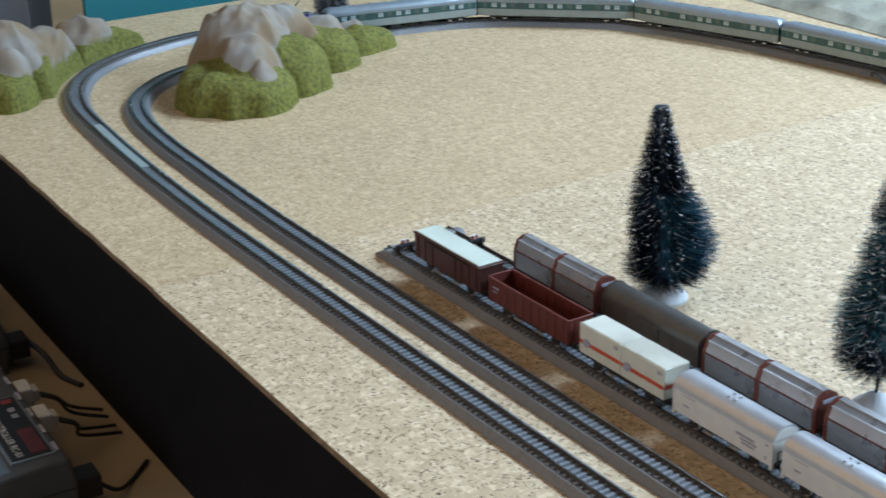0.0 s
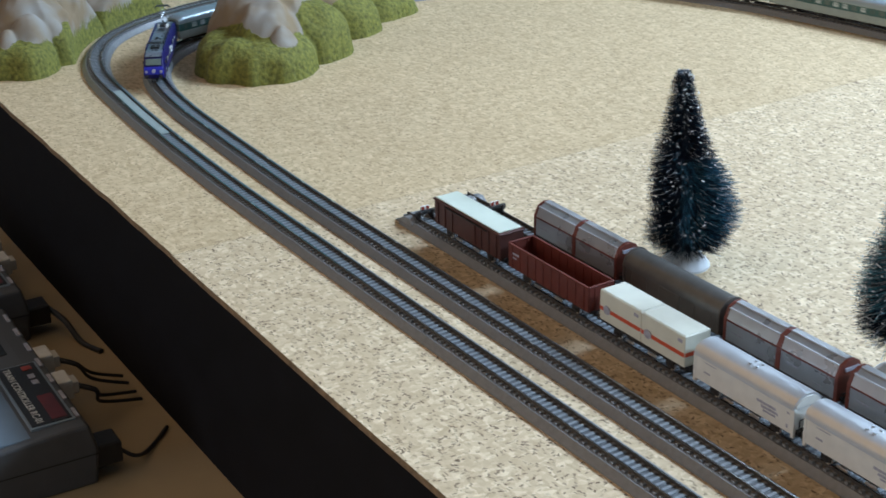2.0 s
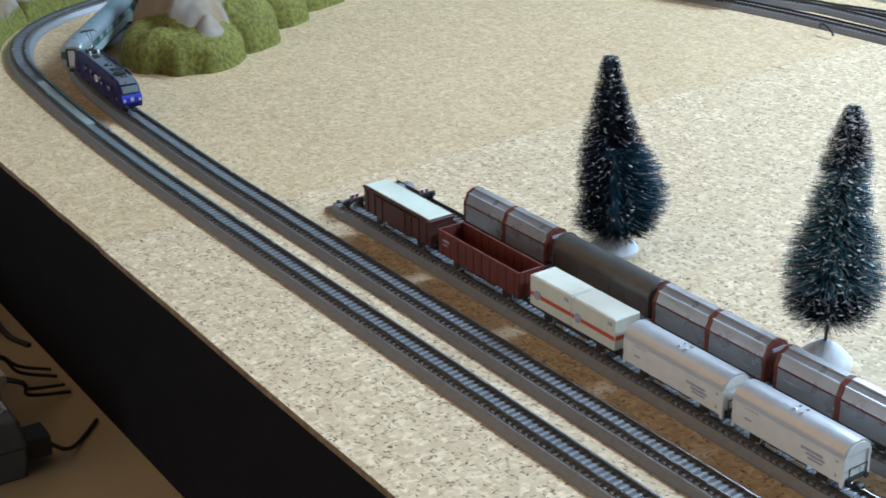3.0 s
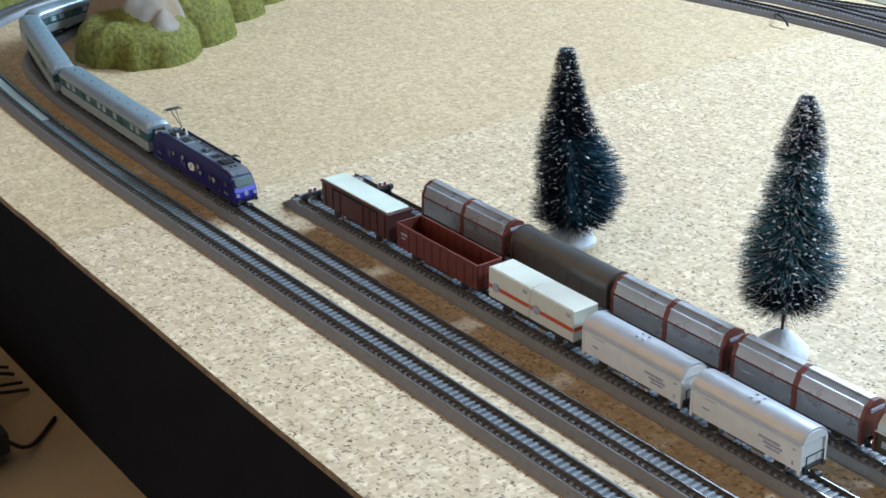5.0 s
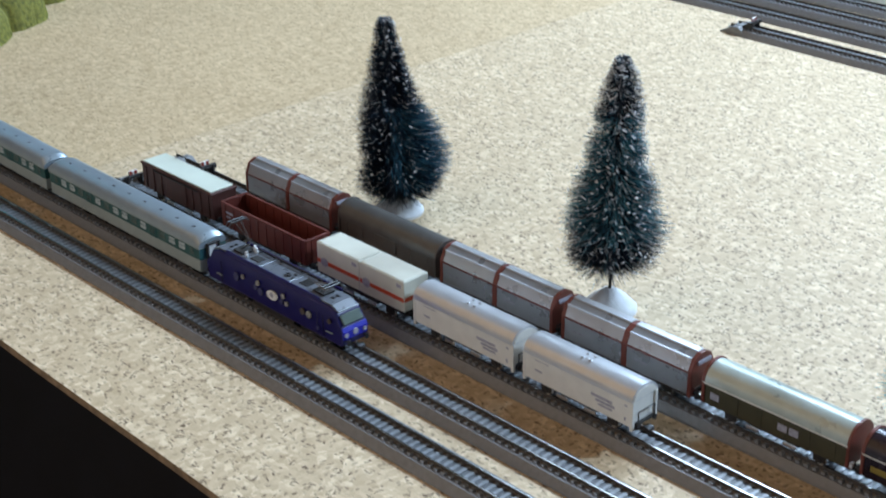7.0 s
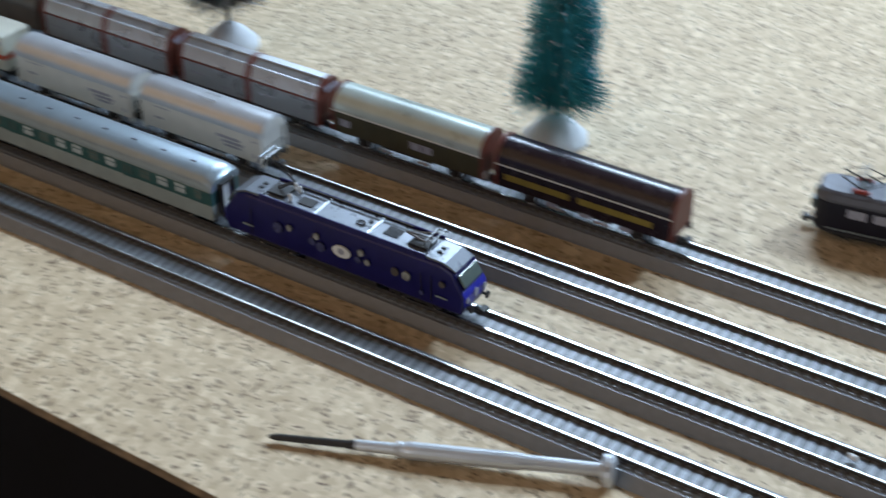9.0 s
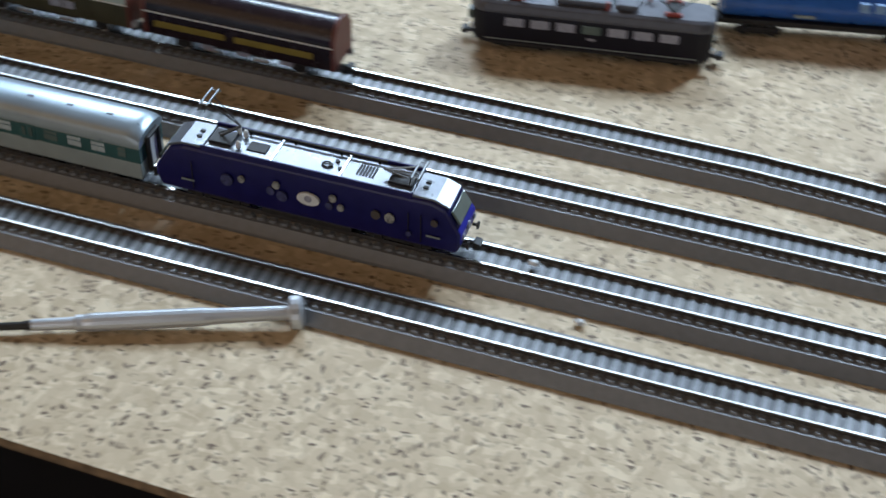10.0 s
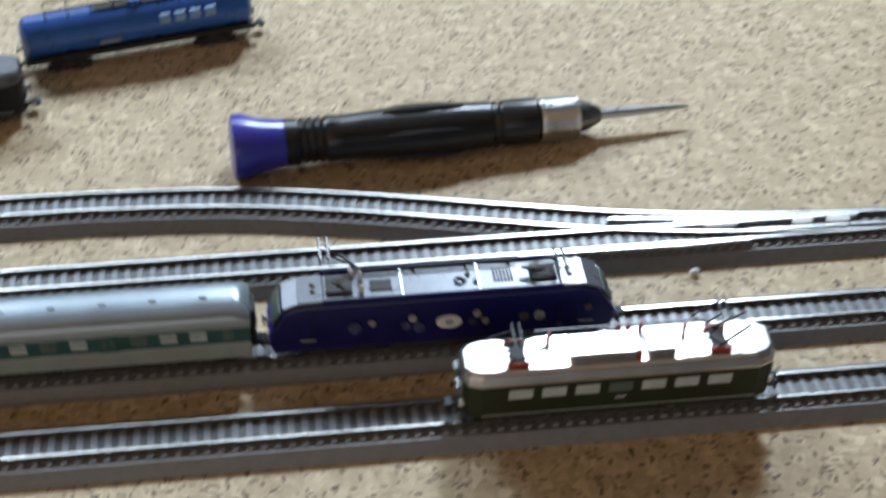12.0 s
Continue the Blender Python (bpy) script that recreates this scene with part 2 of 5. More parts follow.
def slab_y(bm, outline, y0, y1):
    """A closed (x, z) outline drawn out along y."""
    a = [bm.verts.new((x, y0, z)) for x, z in outline]
    b = [bm.verts.new((x, y1, z)) for x, z in outline]
    n = len(outline)
    bm.faces.new(a)
    bm.faces.new(list(reversed(b)))
    for i in range(n):
        bm.faces.new((a[i], b[i], b[(i + 1) % n], a[(i + 1) % n]))


def rod(bm, p, q, r, n=6, r2=None):
    p, q = Vector(p), Vector(q)
    d = (q - p).normalized()
    s = d.orthogonal().normalized()
    u = d.cross(s)
    ring = []
    for c, rad in ((p, r), (q, r if r2 is None else r2)):
        ring.append([bm.verts.new(c + rad * (math.cos(2 * math.pi * k / n) * s + math.sin(2 * math.pi * k / n) * u)) for k in range(n)])
    for k in range(n):
        bm.faces.new((ring[0][k], ring[0][(k + 1) % n], ring[1][(k + 1) % n], ring[1][k]))
    bm.faces.new(list(reversed(ring[0])))
    bm.faces.new(ring[1])


def lathe(bm, rows, n=20):
    """Rings of (x, radius) round the x axis."""
    rings = [[bm.verts.new((x, r * math.cos(2 * math.pi * k / n), r * math.sin(2 * math.pi * k / n))) for k in range(n)] for x, r in rows]
    for a, b in zip(rings, rings[1:]):
        for k in range(n):
            bm.faces.new((a[k], b[k], b[(k + 1) % n], a[(k + 1) % n]))
    bm.faces.new(rings[0])
    bm.faces.new(list(reversed(rings[-1])))


def disc_y(bm, x, y, z, rx, rz, depth, n=16):
    slab_y(bm, [(x + rx * math.cos(2 * math.pi * k / n), z + rz * math.sin(2 * math.pi * k / n)) for k in range(n)], y, y + depth)


def part(name, bm, material, parent=None, label="", bevel=0.0, smooth=False):
    bmesh.ops.recalc_face_normals(bm, faces=bm.faces)
    me = bpy.data.meshes.new(name)
    bm.to_mesh(me)
    bm.free()
    me.materials.append(material)
    if smooth:
        for p in me.polygons:
            p.use_smooth = True
        me.set_sharp_from_angle(angle=radians(42))
    ob = new(name, me)
    if parent is not None:
        ob.parent = parent
    if label:
        ob["label"] = label
    if bevel:
        md = ob.modifiers.new("bevel", "BEVEL")
        md.width, md.segments, md.limit_method, md.angle_limit = bevel, 2, "ANGLE", radians(35)
    return ob


def tube(bm, line, r, n=8):
    rings = []
    for i, p in enumerate(line):
        d = (line[min(i + 1, len(line) - 1)] - line[max(i - 1, 0)]).normalized()
        s = d.cross(Vector((0, 0, 1))).normalized() if abs(d.z) < 0.95 else Vector((1, 0, 0))
        u = s.cross(d)
        rings.append([bm.verts.new(p + r * (math.cos(2 * math.pi * k / n) * s + math.sin(2 * math.pi * k / n) * u)) for k in range(n)])
    for a, b in zip(rings, rings[1:]):
        for k in range(n):
            bm.faces.new((a[k], b[k], b[(k + 1) % n], a[(k + 1) % n]))
    bm.faces.new(rings[0])
    bm.faces.new(list(reversed(rings[-1])))


def made(fn, *args):
    bm = bmesh.new()
    fn(bm, *args)
    return bm


def boxes(*rows):
    bm = bmesh.new()
    for r in rows:
        box(bm, *r)
    return bm


def thing(name, label, category, m=None, group="", kind=""):
    ob = new(name)
    ob.empty_display_size = 0.01
    if m is not None:
        ob.matrix_basis = m
    return tagged(ob, label, category, group, kind)


# ---- the lines of the tracks ----
def smooth_line(pts, step=0.004):
    out = []
    p = [Vector((*q, 0)) for q in pts]
    p = [2 * p[0] - p[1]] + p + [2 * p[-1] - p[-2]]
    for i in range(1, len(p) - 2):
        n = max(2, int((p[i + 1] - p[i]).length / step))
        for k in range(n):
            u = k / n
            out.append(0.5 * (2 * p[i] + (p[i + 1] - p[i - 1]) * u + (2 * p[i - 1] - 5 * p[i] + 4 * p[i + 1] - p[i + 2]) * u * u + (3 * p[i] - p[i - 1] - 3 * p[i + 1] + p[i + 2]) * u ** 3))
    out.append(p[-2])
    return out


RAILTOP = 0.0050
S1Y, S2Y = 0.0545, 0.0832
INNER = smooth_line([(1.25, 0.025), (0.9, 0.025), (0.5, 0.025), (0.1, 0.025), (-0.15, 0.025), (-0.22, 0.0255), (-0.30, 0.028), (-0.345, 0.030), (-0.39, 0.035), (-0.422, 0.0435), (-0.444, 0.056), (-0.462, 0.074), (-0.475, 0.096), (-0.486, 0.135), (-0.493, 0.18), (-0.493, 0.225), (-0.486, 0.268), (-0.475, 0.308), (-0.456, 0.344), (-0.43, 0.375), (-0.40, 0.401), (-0.36, 0.421), (-0.317, 0.435), (-0.27, 0.446), (-0.21, 0.456), (-0.12, 0.462), (0.1, 0.463), (0.6, 0.463), (1.25, 0.463)])
OUTER = smooth_line([(1.25, 0.0), (0.9, 0.0), (0.5, 0.0), (0.1, 0.0), (-0.18, 0.0), (-0.26, 0.001), (-0.33, 0.004), (-0.39, 0.0085), (-0.44, 0.0145), (-0.478, 0.027), (-0.508, 0.046), (-0.53, 0.073), (-0.544, 0.104), (-0.553, 0.14), (-0.554, 0.19), (-0.55, 0.24), (-0.54, 0.29), (-0.52, 0.34), (-0.49, 0.385), (-0.45, 0.42), (-0.40, 0.445), (-0.34, 0.465), (-0.26, 0.48), (-0.16, 0.488), (0.1, 0.489), (0.6, 0.489), (1.25, 0.489)])
SIDING1 = smooth_line([(-0.146, S1Y), (0.2, S1Y), (0.6, S1Y), (1.25, S1Y)])
SIDING2 = smooth_line([(-0.150, S2Y), (0.1, S2Y), (0.36, S2Y), (0.40, S2Y - 0.0005), (0.43, S2Y - 0.0025), (0.46, S2Y - 0.0075), (0.49, S2Y - 0.014), (0.52, S2Y - 0.0205), (0.545, S2Y - 0.0245), (0.575, S1Y + 0.0014), (0.61, S1Y)])
FAR_SPUR = smooth_line([(-0.088, 0.431), (0.2, 0.431), (0.6, 0.431), (1.25, 0.431)])
FAR_THIRD = smooth_line([(-0.30, 0.463), (-0.25, 0.480), (-0.20, 0.498), (-0.15, 0.512), (-0.08, 0.516), (0.2, 0.516), (1.25, 0.516)])


def sides(line):
    out = []
    for i, p in enumerate(line):
        d = (line[min(i + 1, len(line) - 1)] - line[max(i - 1, 0)]).normalized()
        out.append((p, Vector((-d.y, d.x, 0)), d))
    return out


def sweep(bm, line, profile):
    rings = []
    for p, n, d in sides(line):
        rings.append([bm.verts.new(p + n * o + Vector((0, 0, z))) for o, z in profile])
    m = len(profile)
    for a, b in zip(rings, rings[1:]):
        for k in range(m):
            bm.faces.new((a[k], b[k], b[(k + 1) % m], a[(k + 1) % m]))
    bm.faces.new(rings[0])
    bm.faces.new(list(reversed(rings[-1])))


def along(line, s):
    """The place and heading at s metres along a line."""
    for a, b in zip(line, line[1:]):
        l = (b - a).length
        if s <= l:
            return a + (b - a) * (s / l), (b - a).normalized()
        s -= l
    return line[-1] + (line[-1] - line[-2]).normalized() * s, (line[-1] - line[-2]).normalized()


def total(line):
    return sum((b - a).length for a, b in zip(line, line[1:]))


NEAR_SLEEPERS = []


def track(name, line, label, bed_z=0.0032):
    top = thing(name, label, "track", kind="structure")
    bm = bmesh.new()
    sweep(bm, line, [(-0.0085, 0.0), (-0.0082, 0.0007), (-0.0063, bed_z), (0.0063, bed_z), (0.0082, 0.0007), (0.0085, 0.0)])
    part("roadbed", bm, BED, top, "grey plastic ballast bed with sloping shoulders")
    bm = bmesh.new()
    sweep(bm, line, [(-0.0028, bed_z - 0.0004), (-0.0027, bed_z + 0.0003), (0.0027, bed_z + 0.0003), (0.0028, bed_z - 0.0004)])
    part("infill", bm, INFILL, top, "paler ballast between the rails")
    for side in (-1, 1):
        bm = bmesh.new()
        c = side * 0.0035
        sweep(bm, line, [(c - 0.0007, bed_z), (c - 0.00025, bed_z + 0.0005), (c - 0.0004, RAILTOP - 0.0004), (c - 0.0003, RAILTOP), (c + 0.0003, RAILTOP), (c + 0.0004, RAILTOP - 0.0004), (c + 0.00025, bed_z + 0.0005), (c + 0.0007, bed_z)])
        rail = part("rail", bm, RAIL, top, "nickel silver rail with dark sides")
        rail.data.materials.append(RAIL_SIDE)
        for p in rail.data.polygons:
            p.material_index = 0 if p.center.z > RAILTOP - 0.0001 else 1
    vs, fs = [], []
    cum = 0.0
    seg = sides(line)
    k = 0
    for i, (p, nn, d) in enumerate(seg[:-1]):
        l = (seg[i + 1][0] - p).length
        while k * 0.0031 <= cum + l:
            c = p + d * (k * 0.0031 - cum)
            if c.y < 0.12 and -0.02 < c.x < 0.64:
                NEAR_SLEEPERS.append((top, pose(c.x, c.y, bed_z, 0, 0, math.degrees(math.atan2(d.y, d.x)))))
                k += 1
                continue
            b = len(vs)
            for z, hx, hy in ((bed_z - 0.0002, 0.00085, 0.0056), (bed_z + 0.0006, 0.00065, 0.0053)):
                for sx, sy in ((-1, -1), (1, -1), (1, 1), (-1, 1)):
                    q = c + d * (sx * hx) + nn * (sy * hy)
                    vs.append((q.x, q.y, z))
            fs += [(b + 4, b + 5, b + 6, b + 7), (b, b + 1, b + 5, b + 4), (b + 1, b + 2, b + 6, b + 5), (b + 2, b + 3, b + 7, b + 6), (b + 3, b, b + 4, b + 7)]
            k += 1
        cum += l
    me = bpy.data.meshes.new("sleepers")
    me.from_pydata(vs, [], fs)
    me.materials.append(SLEEPER)
    ob = new("sleepers", me)
    ob.parent = top
    tagged(ob, "rows of grey moulded sleepers", kind="stuff")
    return top


# ---- the board, its black front, the shelf below, what stands behind ----
TABLE_Z = -0.097


def board(name, x0, x1, material, label):
    bm = bmesh.new()
    ys = [(x, -0.0575 - 0.020 * x) for x in np.linspace(x0, x1, 40)]
    rnd = random.Random(4)
    low = [(x, y + rnd.uniform(-0.0004, 0.0004), ) for x, y in ys]
    outline = low + [(x1, 0.60), (x0, 0.60)]
    a = [bm.verts.new((x, y, 0)) for x, y in outline]
    b = [bm.verts.new((x, y, -0.003)) for x, y in outline]
    bm.faces.new(a)
    bm.faces.new(list(reversed(b)))
    for i in range(len(outline)):
        bm.faces.new((a[i], b[i], b[(i + 1) % len(a)], a[(i + 1) % len(a)]))
    ob = part(name, bm, material)
    ob.data.materials.append(EDGE)
    for p in ob.data.polygons:
        if abs(p.normal.z) < 0.5:
            p.material_index = 1
    return tagged(ob, label, "board", kind="structure")


board("floor", -0.1735, 1.30, CHIP, "pale chipboard baseboard panel with flecked wood chips")
board("floor_far_panel", -0.640, -0.17355, CHIP_WARM, "slightly yellower chipboard baseboard panel butted to the next")
bm = bmesh.new()
slab = [(-0.640, -0.0435), (1.30, -0.0825), (1.30, -0.0775), (-0.640, -0.0385)]
lo, hi = [bm.verts.new((x, y + 0.0006, TABLE_Z)) for x, y in slab], [bm.verts.new((x, y + 0.0006, -0.0032)) for x, y in slab]
bm.faces.new(lo), bm.faces.new(list(reversed(hi)))
for i in range(4):
    bm.faces.new((lo[i], hi[i], hi[(i + 1) % 4], lo[(i + 1) % 4]))
tagged(part("wall_front_panel", bm, BLACK_CLOTH), "matt black front panel under the board edge", "panel", kind="structure")
tagged(part("shelf_top", boxes((-2.0, 2.0, -1.2, 1.2, -0.120, TABLE_Z - 0.0002)), TABLE), "light brown wooden table top below the layout", "table", kind="structure")
tagged(part("wall_back", boxes((-1.2, 1.6, 0.900, 0.92, TABLE_Z - 0.0001, 0.30)), STONE_PAPER), "rough beige low wall behind the layout", "wall", kind="structure")
vs, fs = [], []
NX, NY = 190, 30
for i in range(NX + 1):
    for j in range(NY + 1):
        x, y = -0.42 + 1.75 * i / NX, 0.5275 + 0.27 * j / NY
        k = min(j / 4, 1)
        z = 0.0006 + 0.10 * (j / NY) ** 0.8 + k * (0.012 * noise.noise(Vector((x * 22, y * 22, 3))) + 0.006 * noise.noise(Vector((x * 60, y * 60, 8))))
        vs.append((x, y + 0.004 * noise.noise(Vector((x * 25, 0, 5))) * (0.3 + k), max(z, 0.0005)))
for i in range(NX):
    for j in range(NY):
        a = i * (NY + 1) + j
        fs.append((a, a + NY + 1, a + NY + 2, a + 1))
me = bpy.data.meshes.new("scenery_sheet")
me.from_pydata(vs, [], fs)
me.materials.append(STONE_PAPER)
tagged(new("scenery_sheet", me), "crumpled grey-beige scenery sheet sloping up behind the tracks", "scenery sheet")
tagged(part("backdrop_card", boxes((-0.665, -0.660, 0.104, 0.272, TABLE_Z - 0.0001, 0.5)), TEAL_CARD), "plain teal card standing behind the hills", "backdrop", kind="structure")
bm = bmesh.new()
n = 60
front, back = [], []
for i in range(n + 1):
    y = -0.62 + 0.72 * i / n
    x = -0.72 + 0.008 * math.sin(i * 0.9) + 0.005 * math.sin(i * 2.3)
    front.append((x, y))
    back.append((x - 0.004, y))
ring = front + back[::-1]
lo, hi = [bm.verts.new((x, y, TABLE_Z - 0.0001)) for x, y in ring], [bm.verts.new((x, y, 0.6)) for x, y in ring]
for i in range(len(ring)):
    bm.faces.new((lo[i], hi[i], hi[(i + 1) % len(ring)], lo[(i + 1) % len(ring)]))
tagged(part("curtain", bm, CURTAIN, smooth=True), "hanging grey cloth with soft folds", "curtain")
tagged(part("wall_left", boxes((-2.04, -2.0, -2.2, 2.4, -0.9, 2.3)), CURTAIN), "dim grey side wall of the room", "wall", kind="structure")
tagged(part("wall_right", boxes((2.2, 2.24, -2.2, 2.4, -0.9, 2.3)), PLASTER), "plain plastered room wall", "wall", kind="structure")
tagged(part("wall_near", boxes((-2.0, 2.2, -2.24, -2.2, -0.9, 2.3)), PLASTER), "plain plastered room wall", "wall", kind="structure")
tagged(part("wall_far", boxes((-2.0, 2.2, 2.4, 2.44, -0.9, 2.3)), PLASTER), "plain plastered room wall", "wall", kind="structure")
tagged(part("ceiling", boxes((-2.04, 2.24, -2.24, 2.44, 2.3, 2.34)), PLASTER), "white plastered ceiling", "ceiling", kind="structure")

track("track_outer", OUTER, "outer main line with grey roadbed curving at the end")
track("track_inner", INNER, "inner main line with grey roadbed curving round the hill")
track("track_siding_front", SIDING1, "straight storage siding with grey roadbed")
track("track_siding_back", SIDING2, "storage siding curving into the turnout", 0.00323)
track("track_far_spur", FAR_SPUR, "short dead end track on the far side")
track("track_far_third", FAR_THIRD, "far storage track", 0.00321)

bm = bmesh.new()
sweep(bm, [p for p in OUTER if -0.401 < p.x < -0.312 and p.y < 0.1], [(-0.0023, 0.0036), (-0.0022, 0.0044), (0.0022, 0.0044), (0.0023, 0.0036)])
part("pale_insert", bm, PALE, bpy.data.objects["track_outer"], "pale plastic strip laid between the rails")
for line, nm in ((SIDING1, "track_siding_front"), (SIDING2, "track_siding_back"), (FAR_SPUR, "track_far_spur")):
    p = line[0]
    bm = bmesh.new()
    slab_y(bm, [(p.x - 0.006, 0.0), (p.x + 0.010, 0.0), (p.x + 0.010, 0.0030), (p.x + 0.007, 0.0050), (p.x + 0.003, 0.0046)], p.y - 0.0076, p.y + 0.0076)
    part("end_ramp", bm, RAMP, bpy.data.objects[nm], "pale grey sloping end of the roadbed", bevel=0.0006)


# ---- rolling stock; x runs along the vehicle, z = 0 is the top of the rail ----
def wheel_pair(parent, x, name="wheel", r=0.0021):
    for s in (-1, 1):
        bm = bmesh.new()
        rod(bm, (x, s * 0.0028, r), (x, s * 0.0036, r), r, 14)
        rod(bm, (x, s * 0.0036, r), (x, s * 0.0040, r), r * 0.45, 8)
        part(name, bm, SILVERY, parent, "bright metal wheel")


def couplers(parent, half, z=0.0030):
    for s in (-1, 1):
        bm = bmesh.new()
        box(bm, s * half, s * (half + 0.0020), -0.0005, 0.0005, z - 0.0004, z + 0.0004)
        slab_y(bm, [(s * (half + 0.0018), z - 0.0009), (s * (half + 0.0036), z - 0.0006), (s * (half + 0.0036), z + 0.0007), (s * (half + 0.0018), z + 0.0010)], -0.0014, 0.0014)
        part("coupler", bm, BLACK, parent, "black hook coupler", bevel=0.0002)


def buffers(parent, half, z=0.0052):
    for s in (-1, 1):
        for y in (-0.0040, 0.0040):
            bm = bmesh.new()
            rod(bm, (s * half, y, z), (s * (half + 0.0012), y, z), 0.0004, 8)
            rod(bm, (s * (half + 0.0012), y, z), (s * (half + 0.0016), y, z), 0.0010, 12)
            part("buffer", bm, FRAME, parent)


def chassis(parent, half, base):
    bm = bmesh.new()
    box(bm, -half, half, -0.0048, 0.0048, 0.0040, 0.0056)
    for x in (-half * 0.62, half * 0.62):
        for y in (-0.0047, 0.0043):
            box(bm, x - 0.0022, x + 0.0022, y, y + 0.0004, 0.0014, 0.0042)
            box(bm, x - 0.0009, x + 0.0009, y - 0.0003, y + 0.0007, 0.0012, 0.0028)
    box(bm, -half * 0.35, half * 0.35, -0.0046, -0.0042, 0.0030, 0.0042)
    part("underframe", bm, FRAME, parent, "dark underframe with axle guards", bevel=0.00015)
    for x in (-half * 0.62, half * 0.62):
        wheel_pair(parent, x)
    for x in (-half * 0.30, half * 0.22):
        part("brake_gear", boxes((x - 0.0025, x + 0.0025, -0.0051, -0.0044, 0.0018, 0.0030)), SILVERY, parent, "pale brake gear", bevel=0.0003)
    couplers(parent, half)
    buffers(parent, half)


def print_bars(parent, rows, y, material=LETTER_GREY):
    for x0, x1, z0, z1 in rows:
        part("marking", boxes((x0, x1, y - 0.00006, y + 0.00004, z0, z1)), material, parent, "small illegible print")


def at_siding(x0, x1, y):
    return pose((x0 + x1) / 2, y, RAILTOP), (x1 - x0) / 2


HW = 0.0060


def covered_brown(x0, x1, y):
    m, h = at_siding(x0, x1, y)
    w = thing("boxcar", "dark brown covered wagon with a flat pale mint roof", "wagon", m)
    chassis(w, h, 0.006)
    bm = boxes((-h, h, -HW, HW, 0.0050, 0.0158))
    for i in range(9):
        x = -h + (i + 0.5) * 2 * h / 9
        part("rib", boxes((x - 0.0004, x + 0.0004, -HW - 0.0004, HW + 0.0004, 0.0050, 0.0155)), BROWN, w)
    part("sliding_door", boxes((-0.007, 0.007, -HW - 0.0006, HW + 0.0006, 0.0056, 0.0150)), BROWN, w, bevel=0.0002)
    part("body", bm, BROWN, w, bevel=0.00015)
    part("roof", boxes((-h - 0.0004, h + 0.0004, -HW - 0.0006, HW + 0.0006, 0.0158, 0.0167)), BROWN, w, bevel=0.0003)
    part("roof_panel", boxes((-h + 0.0008, h - 0.0012, -HW + 0.0002, HW - 0.0002, 0.0167, 0.0173)), MINT, w, "pale mint roof panel", bevel=0.0003)
    part("door_rail", boxes((-0.016, 0.016, -HW - 0.0009, -HW - 0.0003, 0.0150, 0.0154)), FRAME, w)


def open_wagon(x0, x1, y):
    m, h = at_siding(x0, x1, y)
    w = thing("open_wagon", "empty red-brown high-sided open wagon", "wagon", m)
    chassis(w, h, 0.006)
    for s in (-1, 1):
        bm = boxes((-h, h, s * HW - 0.0003, s * HW + 0.0003, 0.0052, 0.0152))
        for i in range(10):
            x = -h + (i + 0.5) * 2 * h / 10
            box(bm, x - 0.0003, x + 0.0003, s * HW - 0.0006, s * HW + 0.0006, 0.0054, 0.0150)
        box(bm, -h, h, s * HW - 0.0005, s * HW + 0.0005, 0.0152, 0.0158)
        part("side_wall", bm, OXIDE, w, bevel=0.00012)
        bm = boxes((s * h - 0.0003, s * h + 0.0003, -HW + 0.0003, HW - 0.0003, 0.0052, 0.0152))
        box(bm, s * h - 0.0005, s * h + 0.0005, -HW + 0.0005, HW - 0.0005, 0.0152, 0.0158)
        for yy in (-0.003, 0.003):
            box(bm, s * h - 0.0006, s * h + 0.0006, yy - 0.0003, yy + 0.0003, 0.0054, 0.0150)
        part("end_wall", bm, OXIDE, w, bevel=0.00012)
    part("wagon_floor", boxes((-h + 0.0004, h - 0.0004, -HW + 0.0004, HW - 0.0004, 0.0057, 0.0064)), OXIDE, w)
    print_bars(w, [(-h + 0.003, -h + 0.008, 0.0115, 0.0124), (-h + 0.003, -h + 0.006, 0.0098, 0.0104)], -HW - 0.0003)


def container_wagon(x0, x1, y):
    m, h = at_siding(x0, x1, y)
    w = thing("container_wagon", "flat wagon with two cream containers banded in orange red", "wagon", m)
    chassis(w, h, 0.006)
    part("deck", boxes((-h, h, -0.0056, 0.0056, 0.0050, 0.0057)), FRAME, w)
    for s in (-1, 1):
        a, b = (-h, -0.0001) if s < 0 else (0.0001, h)
        c = part("container", boxes((a, b, -HW, HW, 0.0057, 0.0180)), CREAM, w, "cream container with a red band", bevel=0.0003)
        part("band", boxes((a + 0.0003, b - 0.0002, -HW - 0.00012, HW + 0.00012, 0.0098, 0.0114)), ORANGE, c, "orange red stripe")
        part("end_band", boxes((a - 0.0001, b + 0.0001, -HW + 0.0003, HW - 0.0003, 0.0098, 0.0114)), ORANGE, c, "orange red stripe")
        e = -h + 0.0045 if s < 0 else 0.004
        part("emblem", made(disc_y, e, -HW - 0.0003, 0.0108, 0.0021, 0.0018, 0.0003), LETTER_GREY, c, "oval grey emblem")
        print_bars(c, [(b - 0.004, b - 0.0015, 0.0150, 0.0164)], -HW - 0.00002)
        part("lid", boxes((a + 0.0006, b - 0.0006, -HW + 0.0006, HW - 0.0006, 0.0180, 0.0182)), CREAM, c)


def arched(h_side, w, top, n=10):
    pts = [(-w, h_side)]
    for k in range(n + 1):
        a = math.pi * (1 - k / n)
        pts.append((w * math.cos(a), h_side + (top - h_side) * math.sin(a)))
    return pts[1:]


